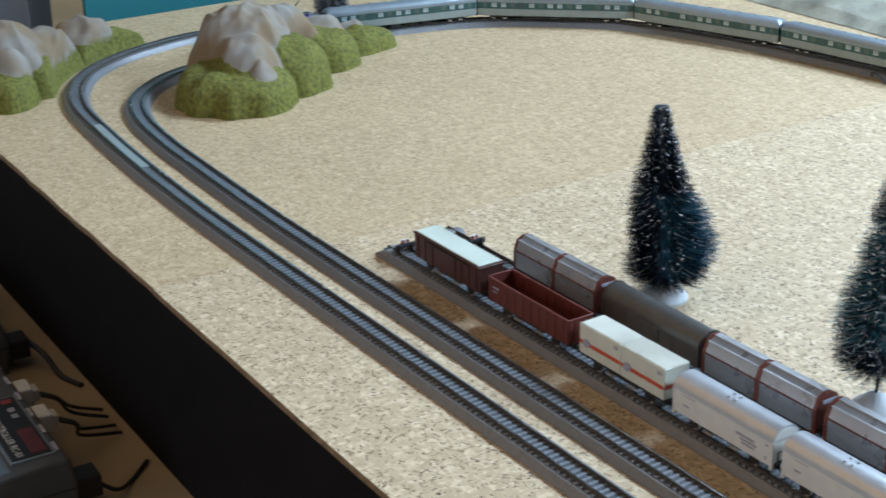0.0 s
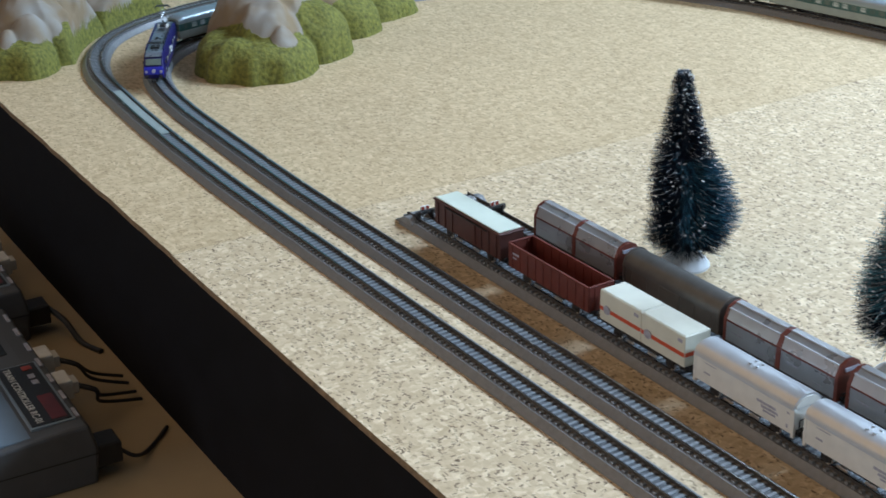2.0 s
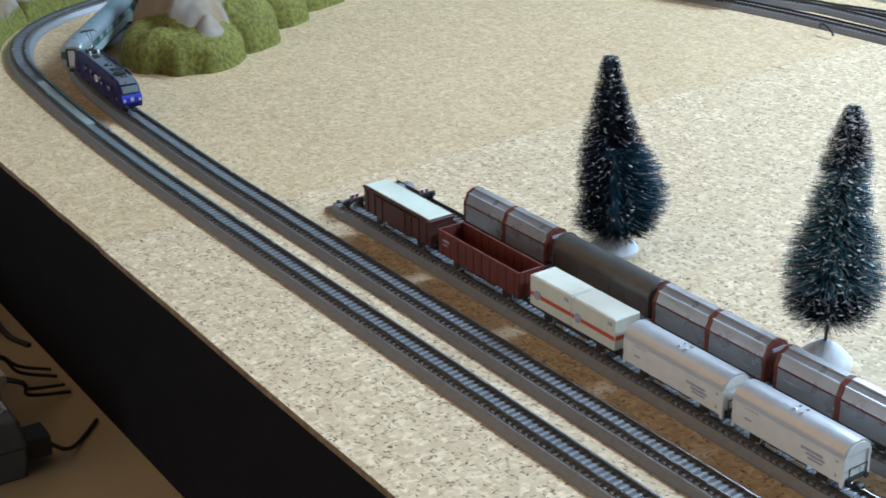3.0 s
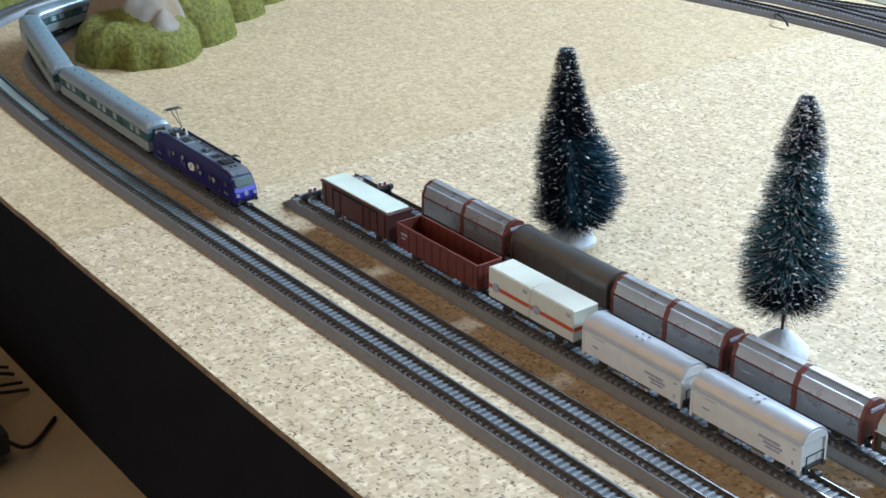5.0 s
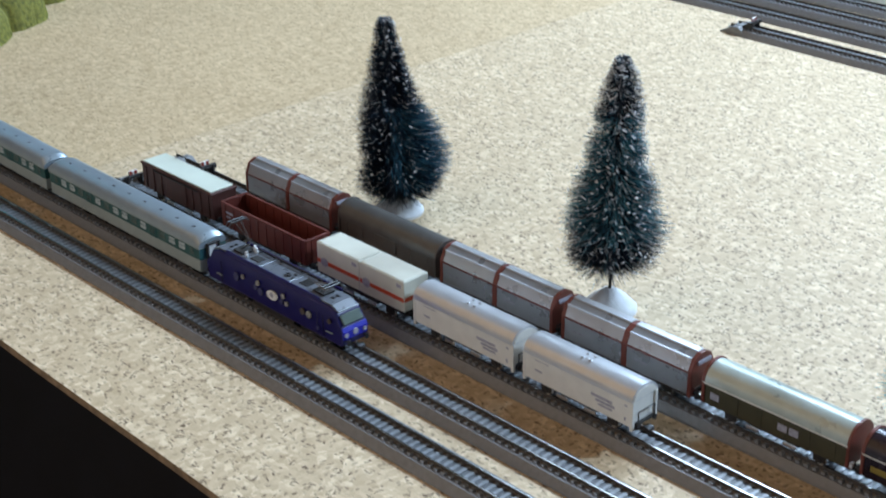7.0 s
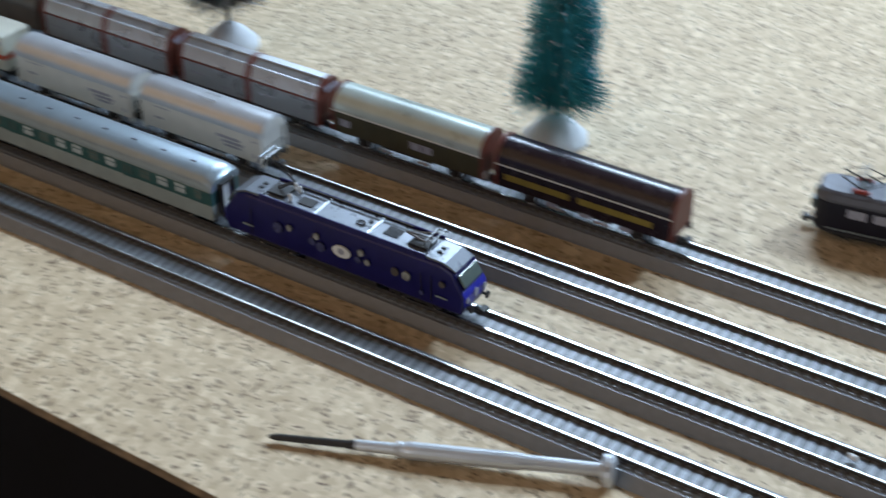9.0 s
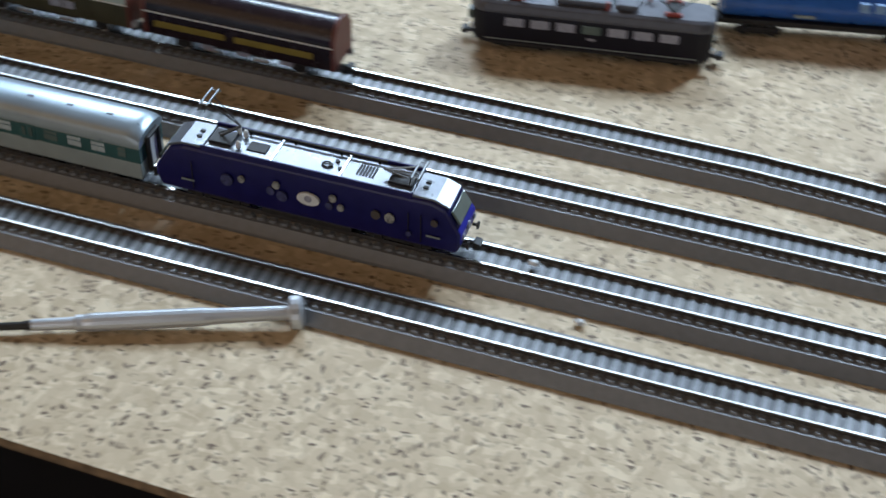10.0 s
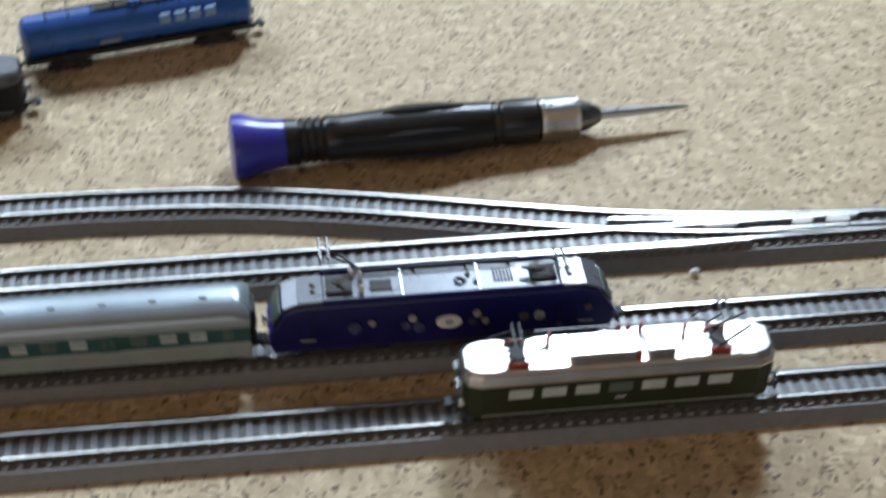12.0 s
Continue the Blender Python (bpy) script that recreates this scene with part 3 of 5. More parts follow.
def reefer(x0, x1, y):
    m, h = at_siding(x0, x1, y)
    w = thing("refrigerator_wagon", "ivory refrigerator wagon with a rounded shiny silver roof", "wagon", m, "ivory refrigerator wagons")
    chassis(w, h, 0.006)
    bm = boxes((-h, h, -HW, HW, 0.0046, 0.0142))
    for s in (-1, 1):
        for yy in (-HW + 0.0004, HW - 0.0004):
            box(bm, s * h - 0.0006, s * h + 0.0006, yy - 0.0006, yy + 0.0006, 0.0034, 0.0142)
    part("body", bm, IVORY, w, bevel=0.0002)
    bm = bmesh.new()
    prism(bm, [(-HW - 0.0003, 0.0138)] + arched(0.0143, HW + 0.0003, 0.0186, 12) + [(HW + 0.0003, 0.0138)], -h - 0.0003, h + 0.0003)
    part("roof", bm, SILVER_ROOF, w, "rounded silver roof", smooth=True)
    for s in (-1, 1):
        part("end_gable", made(prism, arched(0.0143, HW - 0.0004, 0.0178, 10), s * h + s * 0.0002, s * h + s * 0.0006), IVORY, w)
        bm = bmesh.new()
        rod(bm, (s * (h + 0.0012), -0.004, 0.0100), (s * (h + 0.0012), 0.004, 0.0100), 0.00022, 6)
        for yy in (-0.004, 0.004):
            rod(bm, (s * (h + 0.0012), yy, 0.0058), (s * (h + 0.0012), yy, 0.0100), 0.00022, 6)
        box(bm, s * h, s * (h + 0.0014), -0.0042, 0.0042, 0.0054, 0.0059)
        part("end_platform", bm, FRAME, w, "dark end platform with hand rail")
    for dx in (-0.0016, 0.0016):
        for yy in (-0.0014, 0.0014):
            bm = bmesh.new()
            rod(bm, (dx, yy, 0.0180), (dx, yy, 0.0191), 0.0006, 10)
            part("roof_vent", bm, SILVER_ROOF, w, "small round roof vent")
    print_bars(w, [(-h + 0.005, -h + 0.011, 0.0125, 0.0128), (h - 0.017, h - 0.008, 0.0098, 0.0108), (h - 0.015, h - 0.007, 0.0084, 0.0094), (h - 0.014, h - 0.008, 0.0072, 0.0080), (-h + 0.005, -h + 0.008, 0.0085, 0.0092), (h - 0.003, h - 0.0018, 0.0115, 0.0122), (h - 0.003, h - 0.0022, 0.0062, 0.0076)], -HW)


def sliding_wall(x0, x1, y):
    m, h = at_siding(x0, x1, y)
    w = thing("sliding_wall_wagon", "silver sliding-wall wagon with red-brown end walls and frame", "wagon", m, "silver sliding-wall wagons")
    chassis(w, h, 0.006)
    prof = [(-HW, 0.0044), (-HW, 0.0130), (-0.0042, 0.0172), (-0.0014, 0.0186), (0.0014, 0.0186), (0.0042, 0.0172), (HW, 0.0130), (HW, 0.0044)]
    for s in (-1, 1):
        a, b = (-h + 0.0016, -0.0012) if s < 0 else (0.0012, h - 0.0016)
        p = part("sliding_wall", made(prism, prof, a, b), SILVER, w, "silver sheet sliding wall and roof half", bevel=0.00015)
        part("roof_strip", boxes((a, b, -0.0013, 0.0013, 0.0186, 0.0190)), SILVER_ROOF, p)
        part("roof_fold", boxes((a, b, -0.0046, -0.0040, 0.0170, 0.0175)), SILVER_ROOF, p)
        print_bars(p, [(a + 0.003, a + 0.009, 0.0085, 0.0092), (b - 0.010, b - 0.006, 0.0065, 0.0070)], -HW)
    big = [(yy * 1.02, 0.0036 if z < 0.005 else z + 0.0002) for yy, z in prof]
    for a, b, nm in ((-h, -h + 0.0016, "end_wall"), (h - 0.0016, h, "end_wall"), (-0.0012, 0.0012, "centre_post")):
        part(nm, made(prism, big if nm == "end_wall" else [(q * 1.02, z + (0.0001 if z > 0.005 else 0)) for q, z in prof], a, b), END_RED, w, "red-brown profiled wall" if nm == "end_wall" else "red-brown post", bevel=0.0003)
    for s in (-1, 1):
        part("eave_rail", boxes((-h + 0.0016, h - 0.0016, s * (HW + 0.0002) - 0.0002, s * (HW + 0.0002) + 0.0002, 0.0127, 0.0132)), END_RED, w, "thin red-brown rail")
        part("sill_rail", boxes((-h + 0.0016, h - 0.0016, s * (HW + 0.0002) - 0.0003, s * (HW + 0.0002) + 0.0003, 0.0040, 0.0046)), FRAME, w)
        part("end_plate", boxes((s * (h + 0.0003) - 0.0003, s * (h + 0.0003) + 0.0003, -0.003, 0.0035, 0.0150, 0.0162)), LETTER_GREY, w, "pale end plate")
        part("end_hand_rail", boxes((s * (h + 0.0008) - 0.0002, s * (h + 0.0008) + 0.0002, -0.0045, 0.0045, 0.0066, 0.0070)), FRAME, w)


def round_roof_wagon(x0, x1, y, label, side, roof, end, stripe, extra):
    m, h = at_siding(x0, x1, y)
    w = thing("covered_wagon", label, "wagon", m)
    chassis(w, h, 0.006)
    bm = boxes((-h, h, -HW, HW, 0.0046, 0.0128))
    for i in range(6):
        x = -h + (i + 0.5) * h / 3
        part("rib", boxes((x - 0.0003, x + 0.0003, -HW - 0.0002, HW + 0.0002, 0.0048, 0.0126)), side, w)
    part("body", bm, side, w, bevel=0.00015)
    part("roof", made(prism, [(-HW - 0.0004, 0.0122)] + arched(0.0128, HW + 0.0004, 0.0184, 14) + [(HW + 0.0004, 0.0122)], -h - 0.0003, h + 0.0003), roof, w, "barrel roof", smooth=True)
    for s in (-1, 1):
        part("end_wall", made(prism, [(-HW - 0.0005, 0.0050)] + arched(0.0128, HW + 0.0006, 0.0189, 14) + [(HW + 0.0005, 0.0050)], s * h - 0.0004, s * h + 0.0007), end, w, bevel=0.0002)
    if stripe:
        for s in (-1, 1):
            part("gutter", boxes((-h, h, s * (HW + 0.0004) - 0.0002, s * (HW + 0.0004) + 0.0002, 0.0121, 0.0125)), stripe, w, "thin pale gutter line")
    extra(w, h)


def olive_extra(w, h):
    for x in (-h + 0.003, 0.002, 0.0062):
        part("notice", boxes((x, x + 0.0034, -HW - 0.0003, -HW, 0.0072, 0.0096)), LETTER_GREY, w, "grey notice plate")
    part("step", boxes((h - 0.001, h + 0.0016, -HW + 0.0002, -HW + 0.0020, 0.0050, 0.0066)), WHITE, w, "white corner step")


def maroon_extra(w, h):
    for a, b in ((-h + 0.003, -0.004), (-0.001, h - 0.006)):
        part("yellow_panel", boxes((a, b, -HW - 0.0003, -HW, 0.0074, 0.0094)), YELLOW, w, "dull yellow side panel", bevel=0.0001)
    for x in (-0.012, -0.001, 0.012):
        part("frame_plate", boxes((x, x + 0.004, -HW + 0.0006, -HW + 0.0012, 0.0028, 0.0042)), LETTER_GREY, w, "pale frame plate")


def umber_extra(w, h):
    part("door", boxes((-0.006, 0.006, -HW - 0.0005, -HW, 0.0052, 0.0122)), UMBER, w, bevel=0.0002)


covered_brown(-0.1185, -0.0675, S1Y)
open_wagon(-0.0610, -0.0075, S1Y)
container_wagon(-0.0005, 0.0485, S1Y)
reefer(0.0540, 0.1025, S1Y)
reefer(0.1080, 0.1545, S1Y)
sliding_wall(-0.0835, -0.0265, S2Y)
round_roof_wagon(-0.0215, 0.0345, S2Y, "grey-brown covered wagon with a dull barrel roof", UMBER, UMBER_ROOF, UMBER, None, umber_extra)
sliding_wall(0.0370, 0.0945, S2Y)
sliding_wall(0.0985, 0.1555, S2Y)
round_roof_wagon(0.1605, 0.2145, S2Y, "olive covered wagon with a pale jade barrel roof", OLIVE, JADE_ROOF, END_RED, IVORY, olive_extra)
round_roof_wagon(0.2195, 0.2765, S2Y, "dark maroon wagon with glossy barrel roof and yellow panels", MAROON, MAROON, END_RED, IVORY, maroon_extra)


def bogie(parent, x, wb=0.0060):
    bm = bmesh.new()
    for s in (-1, 1):
        box(bm, x - wb, x + wb, s * 0.0046 - 0.0004, s * 0.0046 + 0.0004, 0.0014, 0.0034)
        for dx in (-wb * 0.6, wb * 0.6):
            box(bm, x + dx - 0.0010, x + dx + 0.0010, s * 0.0050 - 0.0004, s * 0.0050 + 0.0004, 0.0012, 0.0028)
    box(bm, x - 0.002, x + 0.002, -0.0046, 0.0046, 0.0026, 0.0040)
    b = part("bogie", bm, FRAME, parent, "dark two-axle bogie", bevel=0.0002)
    for dx in (-wb * 0.6, wb * 0.6):
        wheel_pair(b, x + dx)


def pantograph(parent, x, z, up, lean, label):
    """A single-arm current collector; lean is the way its knee points."""
    bm = bmesh.new()
    box(bm, x - 0.0030, x + 0.0030, -0.0026, 0.0026, z, z + 0.0007)
    p = part("pantograph", bm, FRAME, parent, label, bevel=0.0001)
    knee = (x + lean * 0.0050, 0, z + (0.0046 if up else 0.0018))
    head = (x - lean * (0.0030 if up else 0.0040), 0, z + (0.0108 if up else 0.0036))
    bm = bmesh.new()
    rod(bm, (x - lean * 0.001, 0, z + 0.0005), knee, 0.00032, 6)
    rod(bm, (x - lean * 0.002, 0.0008, z + 0.0005), (knee[0], 0.0004, knee[2]), 0.00018, 5)
    part("lower_arm", bm, STEEL, p)
    bm = bmesh.new()
    for s in (-1, 1):
        rod(bm, knee, (head[0], s * 0.0014, head[2]), 0.00020, 5)
    part("upper_arm", bm, STEEL, p)
    bm = bmesh.new()
    for dx in (-0.0009, 0.0009):
        rod(bm, (head[0] + dx, -0.0036, head[2]), (head[0] + dx, 0.0036, head[2]), 0.00032, 6)
        for s in (-1, 1):
            rod(bm, (head[0] + dx, s * 0.0034, head[2]), (head[0] + dx, s * 0.0046, head[2] - 0.0011), 0.00020, 5)
    for s in (-1, 1):
        rod(bm, (head[0] - 0.0009, s * 0.0030, head[2]), (head[0] + 0.0009, s * 0.0030, head[2]), 0.00018, 5)
    part("contact_head", bm, STEEL, p, "double contact strip")


def blue_loco():
    h, w = 0.0400, 0.0064
    ob = thing("electric_locomotive", "dark blue electric locomotive with round coloured badges, one pantograph raised", "locomotive")
    side = [(-h, 0.0050), (-h, 0.0082), (-h + 0.0040, 0.0140), (-h + 0.0075, 0.0152), (h - 0.0075, 0.0152), (h - 0.0040, 0.0140), (h, 0.0082), (h, 0.0050), (h - 0.0008, 0.0026), (-h + 0.0008, 0.0026)]
    bm = bmesh.new()
    slab_y(bm, side, -w, w)
    for v in bm.verts:
        if v.co.z > 0.010:
            v.co.y *= 1 - 0.16 * (v.co.z - 0.010) / 0.0052
        if abs(v.co.x) > h - 0.002:
            v.co.y *= 0.92
    part("body", bm, BLUE, ob, bevel=0.0008)
    # the roof
    part("roof_well", boxes((-h + 0.0130, h - 0.0130, -0.0046, 0.0046, 0.0150, 0.0157)), ROOF_GREY, ob, "grey equipment roof", bevel=0.0002)
    for s in (-1, 1):
        part("roof_edge", boxes((-h + 0.0125, h - 0.0125, s * 0.0050 - 0.0003, s * 0.0050 + 0.0003, 0.0148, 0.0165)), BLUE, ob, bevel=0.0002)
        bm = bmesh.new()
        slab_y(bm, [(s * (h - 0.0128), 0.0150), (s * (h - 0.0070), 0.0150), (s * (h - 0.0035), 0.0138), (s * (h - 0.0032), 0.0142), (s * (h - 0.0068), 0.0156), (s * (h - 0.0128), 0.0158)], -0.0046, 0.0046)
        part("cab_roof", bm, ROOF_GREY, ob, "plain grey cab roof", bevel=0.0002)
        bm = bmesh.new()
        a, b = (s * (h - 0.0031), 0.0130), (s * (h - 0.0010), 0.0100)
        slab_y(bm, [a, b, (b[0] + s * 0.0006, b[1] + 0.0003), (a[0] + s * 0.0006, a[1] + 0.0003)], -0.0044, 0.0044)
        part("windscreen", bm, MINT_GLASS if s > 0 else GLASS, ob, "grey-green windscreen", bevel=0.0002)
        bm = bmesh.new()
        slab_y(bm, [(s * (h + 0.00012), 0.0052), (s * (h + 0.00012), 0.0080), (s * (h - 0.0008), 0.0095), (s * (h - 0.0010), 0.0052)], -0.0056, 0.0056)
        part("nose", bm, BLUE_NOSE, ob, "brighter blue nose", bevel=0.0003)
        for y in (-0.0042, 0.0042):
            bm = bmesh.new()
            rod(bm, (s * (h - 0.0002), y, 0.0068), (s * (h + 0.0005), y, 0.0068), 0.0008, 10)
            part("headlight", bm, LETTER_GREY, ob, "round headlight")
        bm = bmesh.new()
        rod(bm, (s * (h - 0.0002), 0, 0.0072), (s * (h + 0.0005), 0, 0.0072), 0.0011, 12)
        part("nose_emblem", bm, LETTER_GREY, ob, "round pale emblem")
        bm = bmesh.new()
        for y in (-0.0035, 0.0035):
            box(bm, s * (h - 0.0110), s * (h - 0.0098), y * 0.3 - 0.0004, y * 0.3 + 0.0004, 0.0157, 0.0161)
        part("roof_horn", bm, BLACK, ob)
    pantograph(ob, -h + 0.0165, 0.0158, True, 1, "raised steel pantograph")
    pantograph(ob, h - 0.0165, 0.0158, False, -1, "folded steel pantograph")
    for x in (-0.0092, 0.0085):
        part("roof_rib", boxes((x - 0.0002, x + 0.0002, -0.0044, 0.0044, 0.0157, 0.0161)), SILVERY, ob)
    for x, y in ((-0.0185, 0.0022), (-0.0185, -0.0024), (-0.0205, 0.0030)):
        bm = bmesh.new()
        lathe(bm, [(0, 0.0004), (0.0006, 0.0007), (0.0012, 0.0005), (0.0018, 0.0006), (0.0022, 0.0003)], 10)
        bmesh.ops.rotate(bm, verts=bm.verts, matrix=Euler((0, radians(-90), 0)).to_matrix())
        bmesh.ops.translate(bm, verts=bm.verts, vec=(x, y, 0.0157))
        part("insulator", bm, WHITE, ob, "white insulator")
    part("roof_hatch", boxes((-0.0165, -0.0115, -0.0022, 0.0012, 0.0157, 0.0160)), FRAME, ob, "dark roof hatch")
    bm = bmesh.new()
    for k in range(6):
        box(bm, 0.0120 + k * 0.0008, 0.0124 + k * 0.0008, -0.002, 0.002, 0.0157, 0.0160)
    part("roof_grille", bm, FRAME, ob)
    bm = bmesh.new()
    rod(bm, (-0.020, 0.0040, 0.0166), (0.018, 0.0040, 0.0166), 0.0003, 6)
    for x in (-0.018, -0.006, 0.006, 0.016):
        rod(bm, (x, 0.0040, 0.0157), (x, 0.0040, 0.0166), 0.00035, 6)
    part("roof_line", bm, FRAME, ob, "roof power line on posts")
    for x, y in ((0.0052, -0.0010), (0.0062, 0.0010), (0.0078, -0.0016)):
        bm = bmesh.new()
        rod(bm, (x, y, 0.0157), (x, y, 0.0162), 0.0006, 8)
        part("roof_cap", bm, FRAME, ob)
    bm = bmesh.new()
    tube(bm, [Vector((0.0042 + 0.0012 * math.cos(a), -0.0010 + 0.0010 * math.sin(a), 0.0160)) for a in np.linspace(0, 2 * math.pi, 17)], 0.00022, 5)
    part("roof_ring", bm, BLACK, ob, "black ring on the roof")
    # badges on the sides
    for s in (-1, 1):
        y = s * w
        part("oval_badge", made(disc_y, 0.0012, y - 0.0003, 0.0090, 0.0030, 0.0017, 0.0006), WHITE, ob, "white oval badge")
        part("badge_mark", made(disc_y, 0.0012, y - 0.0004, 0.0092, 0.0010, 0.0009, 0.0008), LETTER_GREY, ob)
        rnd = random.Random(7)
        for x, z, r, mt in ((-0.0205, 0.0090, 0.0016, BADGE), (-0.0165, 0.0102, 0.0009, BADGE_PALE), (-0.0072, 0.0108, 0.0010, BADGE_PALE), (-0.0088, 0.0088, 0.0011, BADGE), (-0.0058, 0.0080, 0.0014, BADGE), (0.0076, 0.0108, 0.0010, BADGE_PALE), (0.0066, 0.0084, 0.0010, BADGE), (0.0096, 0.0086, 0.0009, BADGE_PALE), (0.0186, 0.0090, 0.0012, UMBER), (0.0222, 0.0090, 0.0013, BADGE_PALE), (0.0218, 0.0090, 0.0010, BLACK), (0.0270, 0.0058, 0.0007, BADGE), (0.0335, 0.0104, 0.0009, UMBER)):
            part("badge", made(disc_y, x, y - 0.00022 + s * rnd.uniform(0, 0.00008), z, r, r, 0.00044, 12), mt, ob, "small round coloured badge")
        for x in (-0.0330, 0.0315):
            part("print_line", boxes((x, x + 0.0035, y - 0.0001, y + 0.0001, 0.0062, 0.0066)), PALE, ob, "small illegible print")
        for x in (-0.0300, 0.0268, 0.0300):
            part("cab_door_seam", boxes((x, x + 0.0002, y - 0.0001, y + 0.0001, 0.0042, 0.0118)), BLACK, ob)
    part("skirt", boxes((-0.012, 0.012, -0.0056, 0.0056, 0.0012, 0.0030)), FRAME, ob, bevel=0.0003)
    for x in (-0.0240, 0.0240):
        bogie(ob, x, 0.0085)
    couplers(ob, h, 0.0026)
    buffers(ob, h, 0.0044)
    for c in ob.children_recursive:
        if c.name.split(".")[0] not in ("bogie", "wheel", "coupler", "skirt"):
            c.data.transform(Matrix.Diagonal((1.0, 1.0, 1.09, 1.0)))
    return ob


COACH = 0.1120


def coach():
    h, w = COACH / 2 - 0.0010, 0.0062
    ob = thing("passenger_coach", "pale passenger coach with teal window band and rounded light grey roof", "coach", group="coaches of the passing train")
    part("lower_side", boxes((-h, h, -w, w, 0.0030, 0.0080)), PALE, ob, "pale grey lower side", bevel=0.0003)
    part("window_band", boxes((-h, h, -w + 0.00005, w - 0.00005, 0.0080, 0.0125)), TEAL, ob, "teal green window band")
    part("upper_side", boxes((-h, h, -w, w, 0.0125, 0.0135)), PALE, ob)
    n = 12
    bm = bmesh.new()
    rings = []
    stations = [(-h - 0.0002, 0.55), (-h + 0.0012, 0.86), (-h + 0.0035, 1.0), (h - 0.0035, 1.0), (h - 0.0012, 0.86), (h + 0.0002, 0.55)]
    for x, k in stations:
        row = [bm.verts.new((x, -w - 0.0002, 0.0130))]
        for i in range(n + 1):
            a = math.pi * (1 - i / n)
            row.append(bm.verts.new((x, (w + 0.0002) * math.copysign(abs(math.cos(a)) ** 0.75, math.cos(a)), 0.0135 + 0.0042 * k * math.sin(a) ** 0.8)))
        row.append(bm.verts.new((x, w + 0.0002, 0.0130)))
        rings.append(row)
    for a, b in zip(rings, rings[1:]):
        for i in range(len(a)):
            j = (i + 1) % len(a)
            bm.faces.new((a[i], b[i], b[j], a[j]))
    bm.faces.new(rings[0]), bm.faces.new(list(reversed(rings[-1])))
    bmesh.ops.remove_doubles(bm, verts=bm.verts, dist=1e-6)
    part("roof", bm, COACH_ROOF, ob, "rounded light grey roof", smooth=True)
    for x in np.linspace(-h + 0.010, h - 0.010, 9):
        part("roof_vent", boxes((x - 0.0009, x + 0.0009, -0.0013, -0.0005, 0.0172, 0.0179)), ROOF_GREY, ob, bevel=0.0002)
    xs = [-h + 0.0050 + i * (2 * h - 0.010) / 15 for i in range(16)]
    for s in (-1, 1):
        for i, x in enumerate(xs):
            if i in (4, 11):
                part("door", boxes((x - 0.0022, x + 0.0022, s * w - 0.0001, s * w + 0.0001, 0.0078, 0.0126)), TEAL, ob, "teal folding door", bevel=0.0002)
                for dx in (-0.0010, 0.0010):
                    part("door_window", boxes((x + dx - 0.0005, x + dx + 0.0005, s * w - 0.0003, s * w + 0.0003, 0.0092, 0.0118)), GLASS, ob)
                continue
            half = 0.0011 if i in (0, 15) else 0.0019
            win = part("window", boxes((x - half, x + half, s * w - 0.0001, s * w + 0.0001, 0.0092, 0.0120)), PALE_GLASS if i % 3 else MINT_GLASS, ob, "pale window pane", bevel=0.0002)
            part("glazing_bar", boxes((x - half, x + half, s * w - 0.0002, s * w + 0.0002, 0.0109, 0.0111)), TEAL, win)
    for s in (-1, 1):
        bm = boxes((s * h, s * (h + 0.0013), -0.0030, -0.0022, 0.0040, 0.0142), (s * h, s * (h + 0.0013), 0.0022, 0.0030, 0.0040, 0.0142), (s * h, s * (h + 0.0013), -0.0030, 0.0030, 0.0136, 0.0144))
        part("gangway", bm, FRAME, ob, "dark rubber gangway frame", bevel=0.0002)
        part("end_door", boxes((s * h, s * (h + 0.0004), -0.0021, 0.0021, 0.0042, 0.0134)), IVORY, ob)
        part("tail_window", boxes((s * h, s * (h + 0.0002), 0.0036, 0.0052, 0.0094, 0.0122)), GLASS, ob)
    bm = boxes((-h + 0.004, h - 0.004, -0.0046, 0.0046, 0.0024, 0.0031))
    for x in (-0.018, -0.007, 0.006, 0.017):
        box(bm, x - 0.0036, x + 0.0036, -0.0050, 0.0050, 0.0012, 0.0026)
    part("underfloor", bm, FRAME, ob, bevel=0.0002)
    for x in (-h + 0.0150, h - 0.0150):
        bogie(ob, x, 0.0065)
    couplers(ob, h, 0.0024)
    return ob


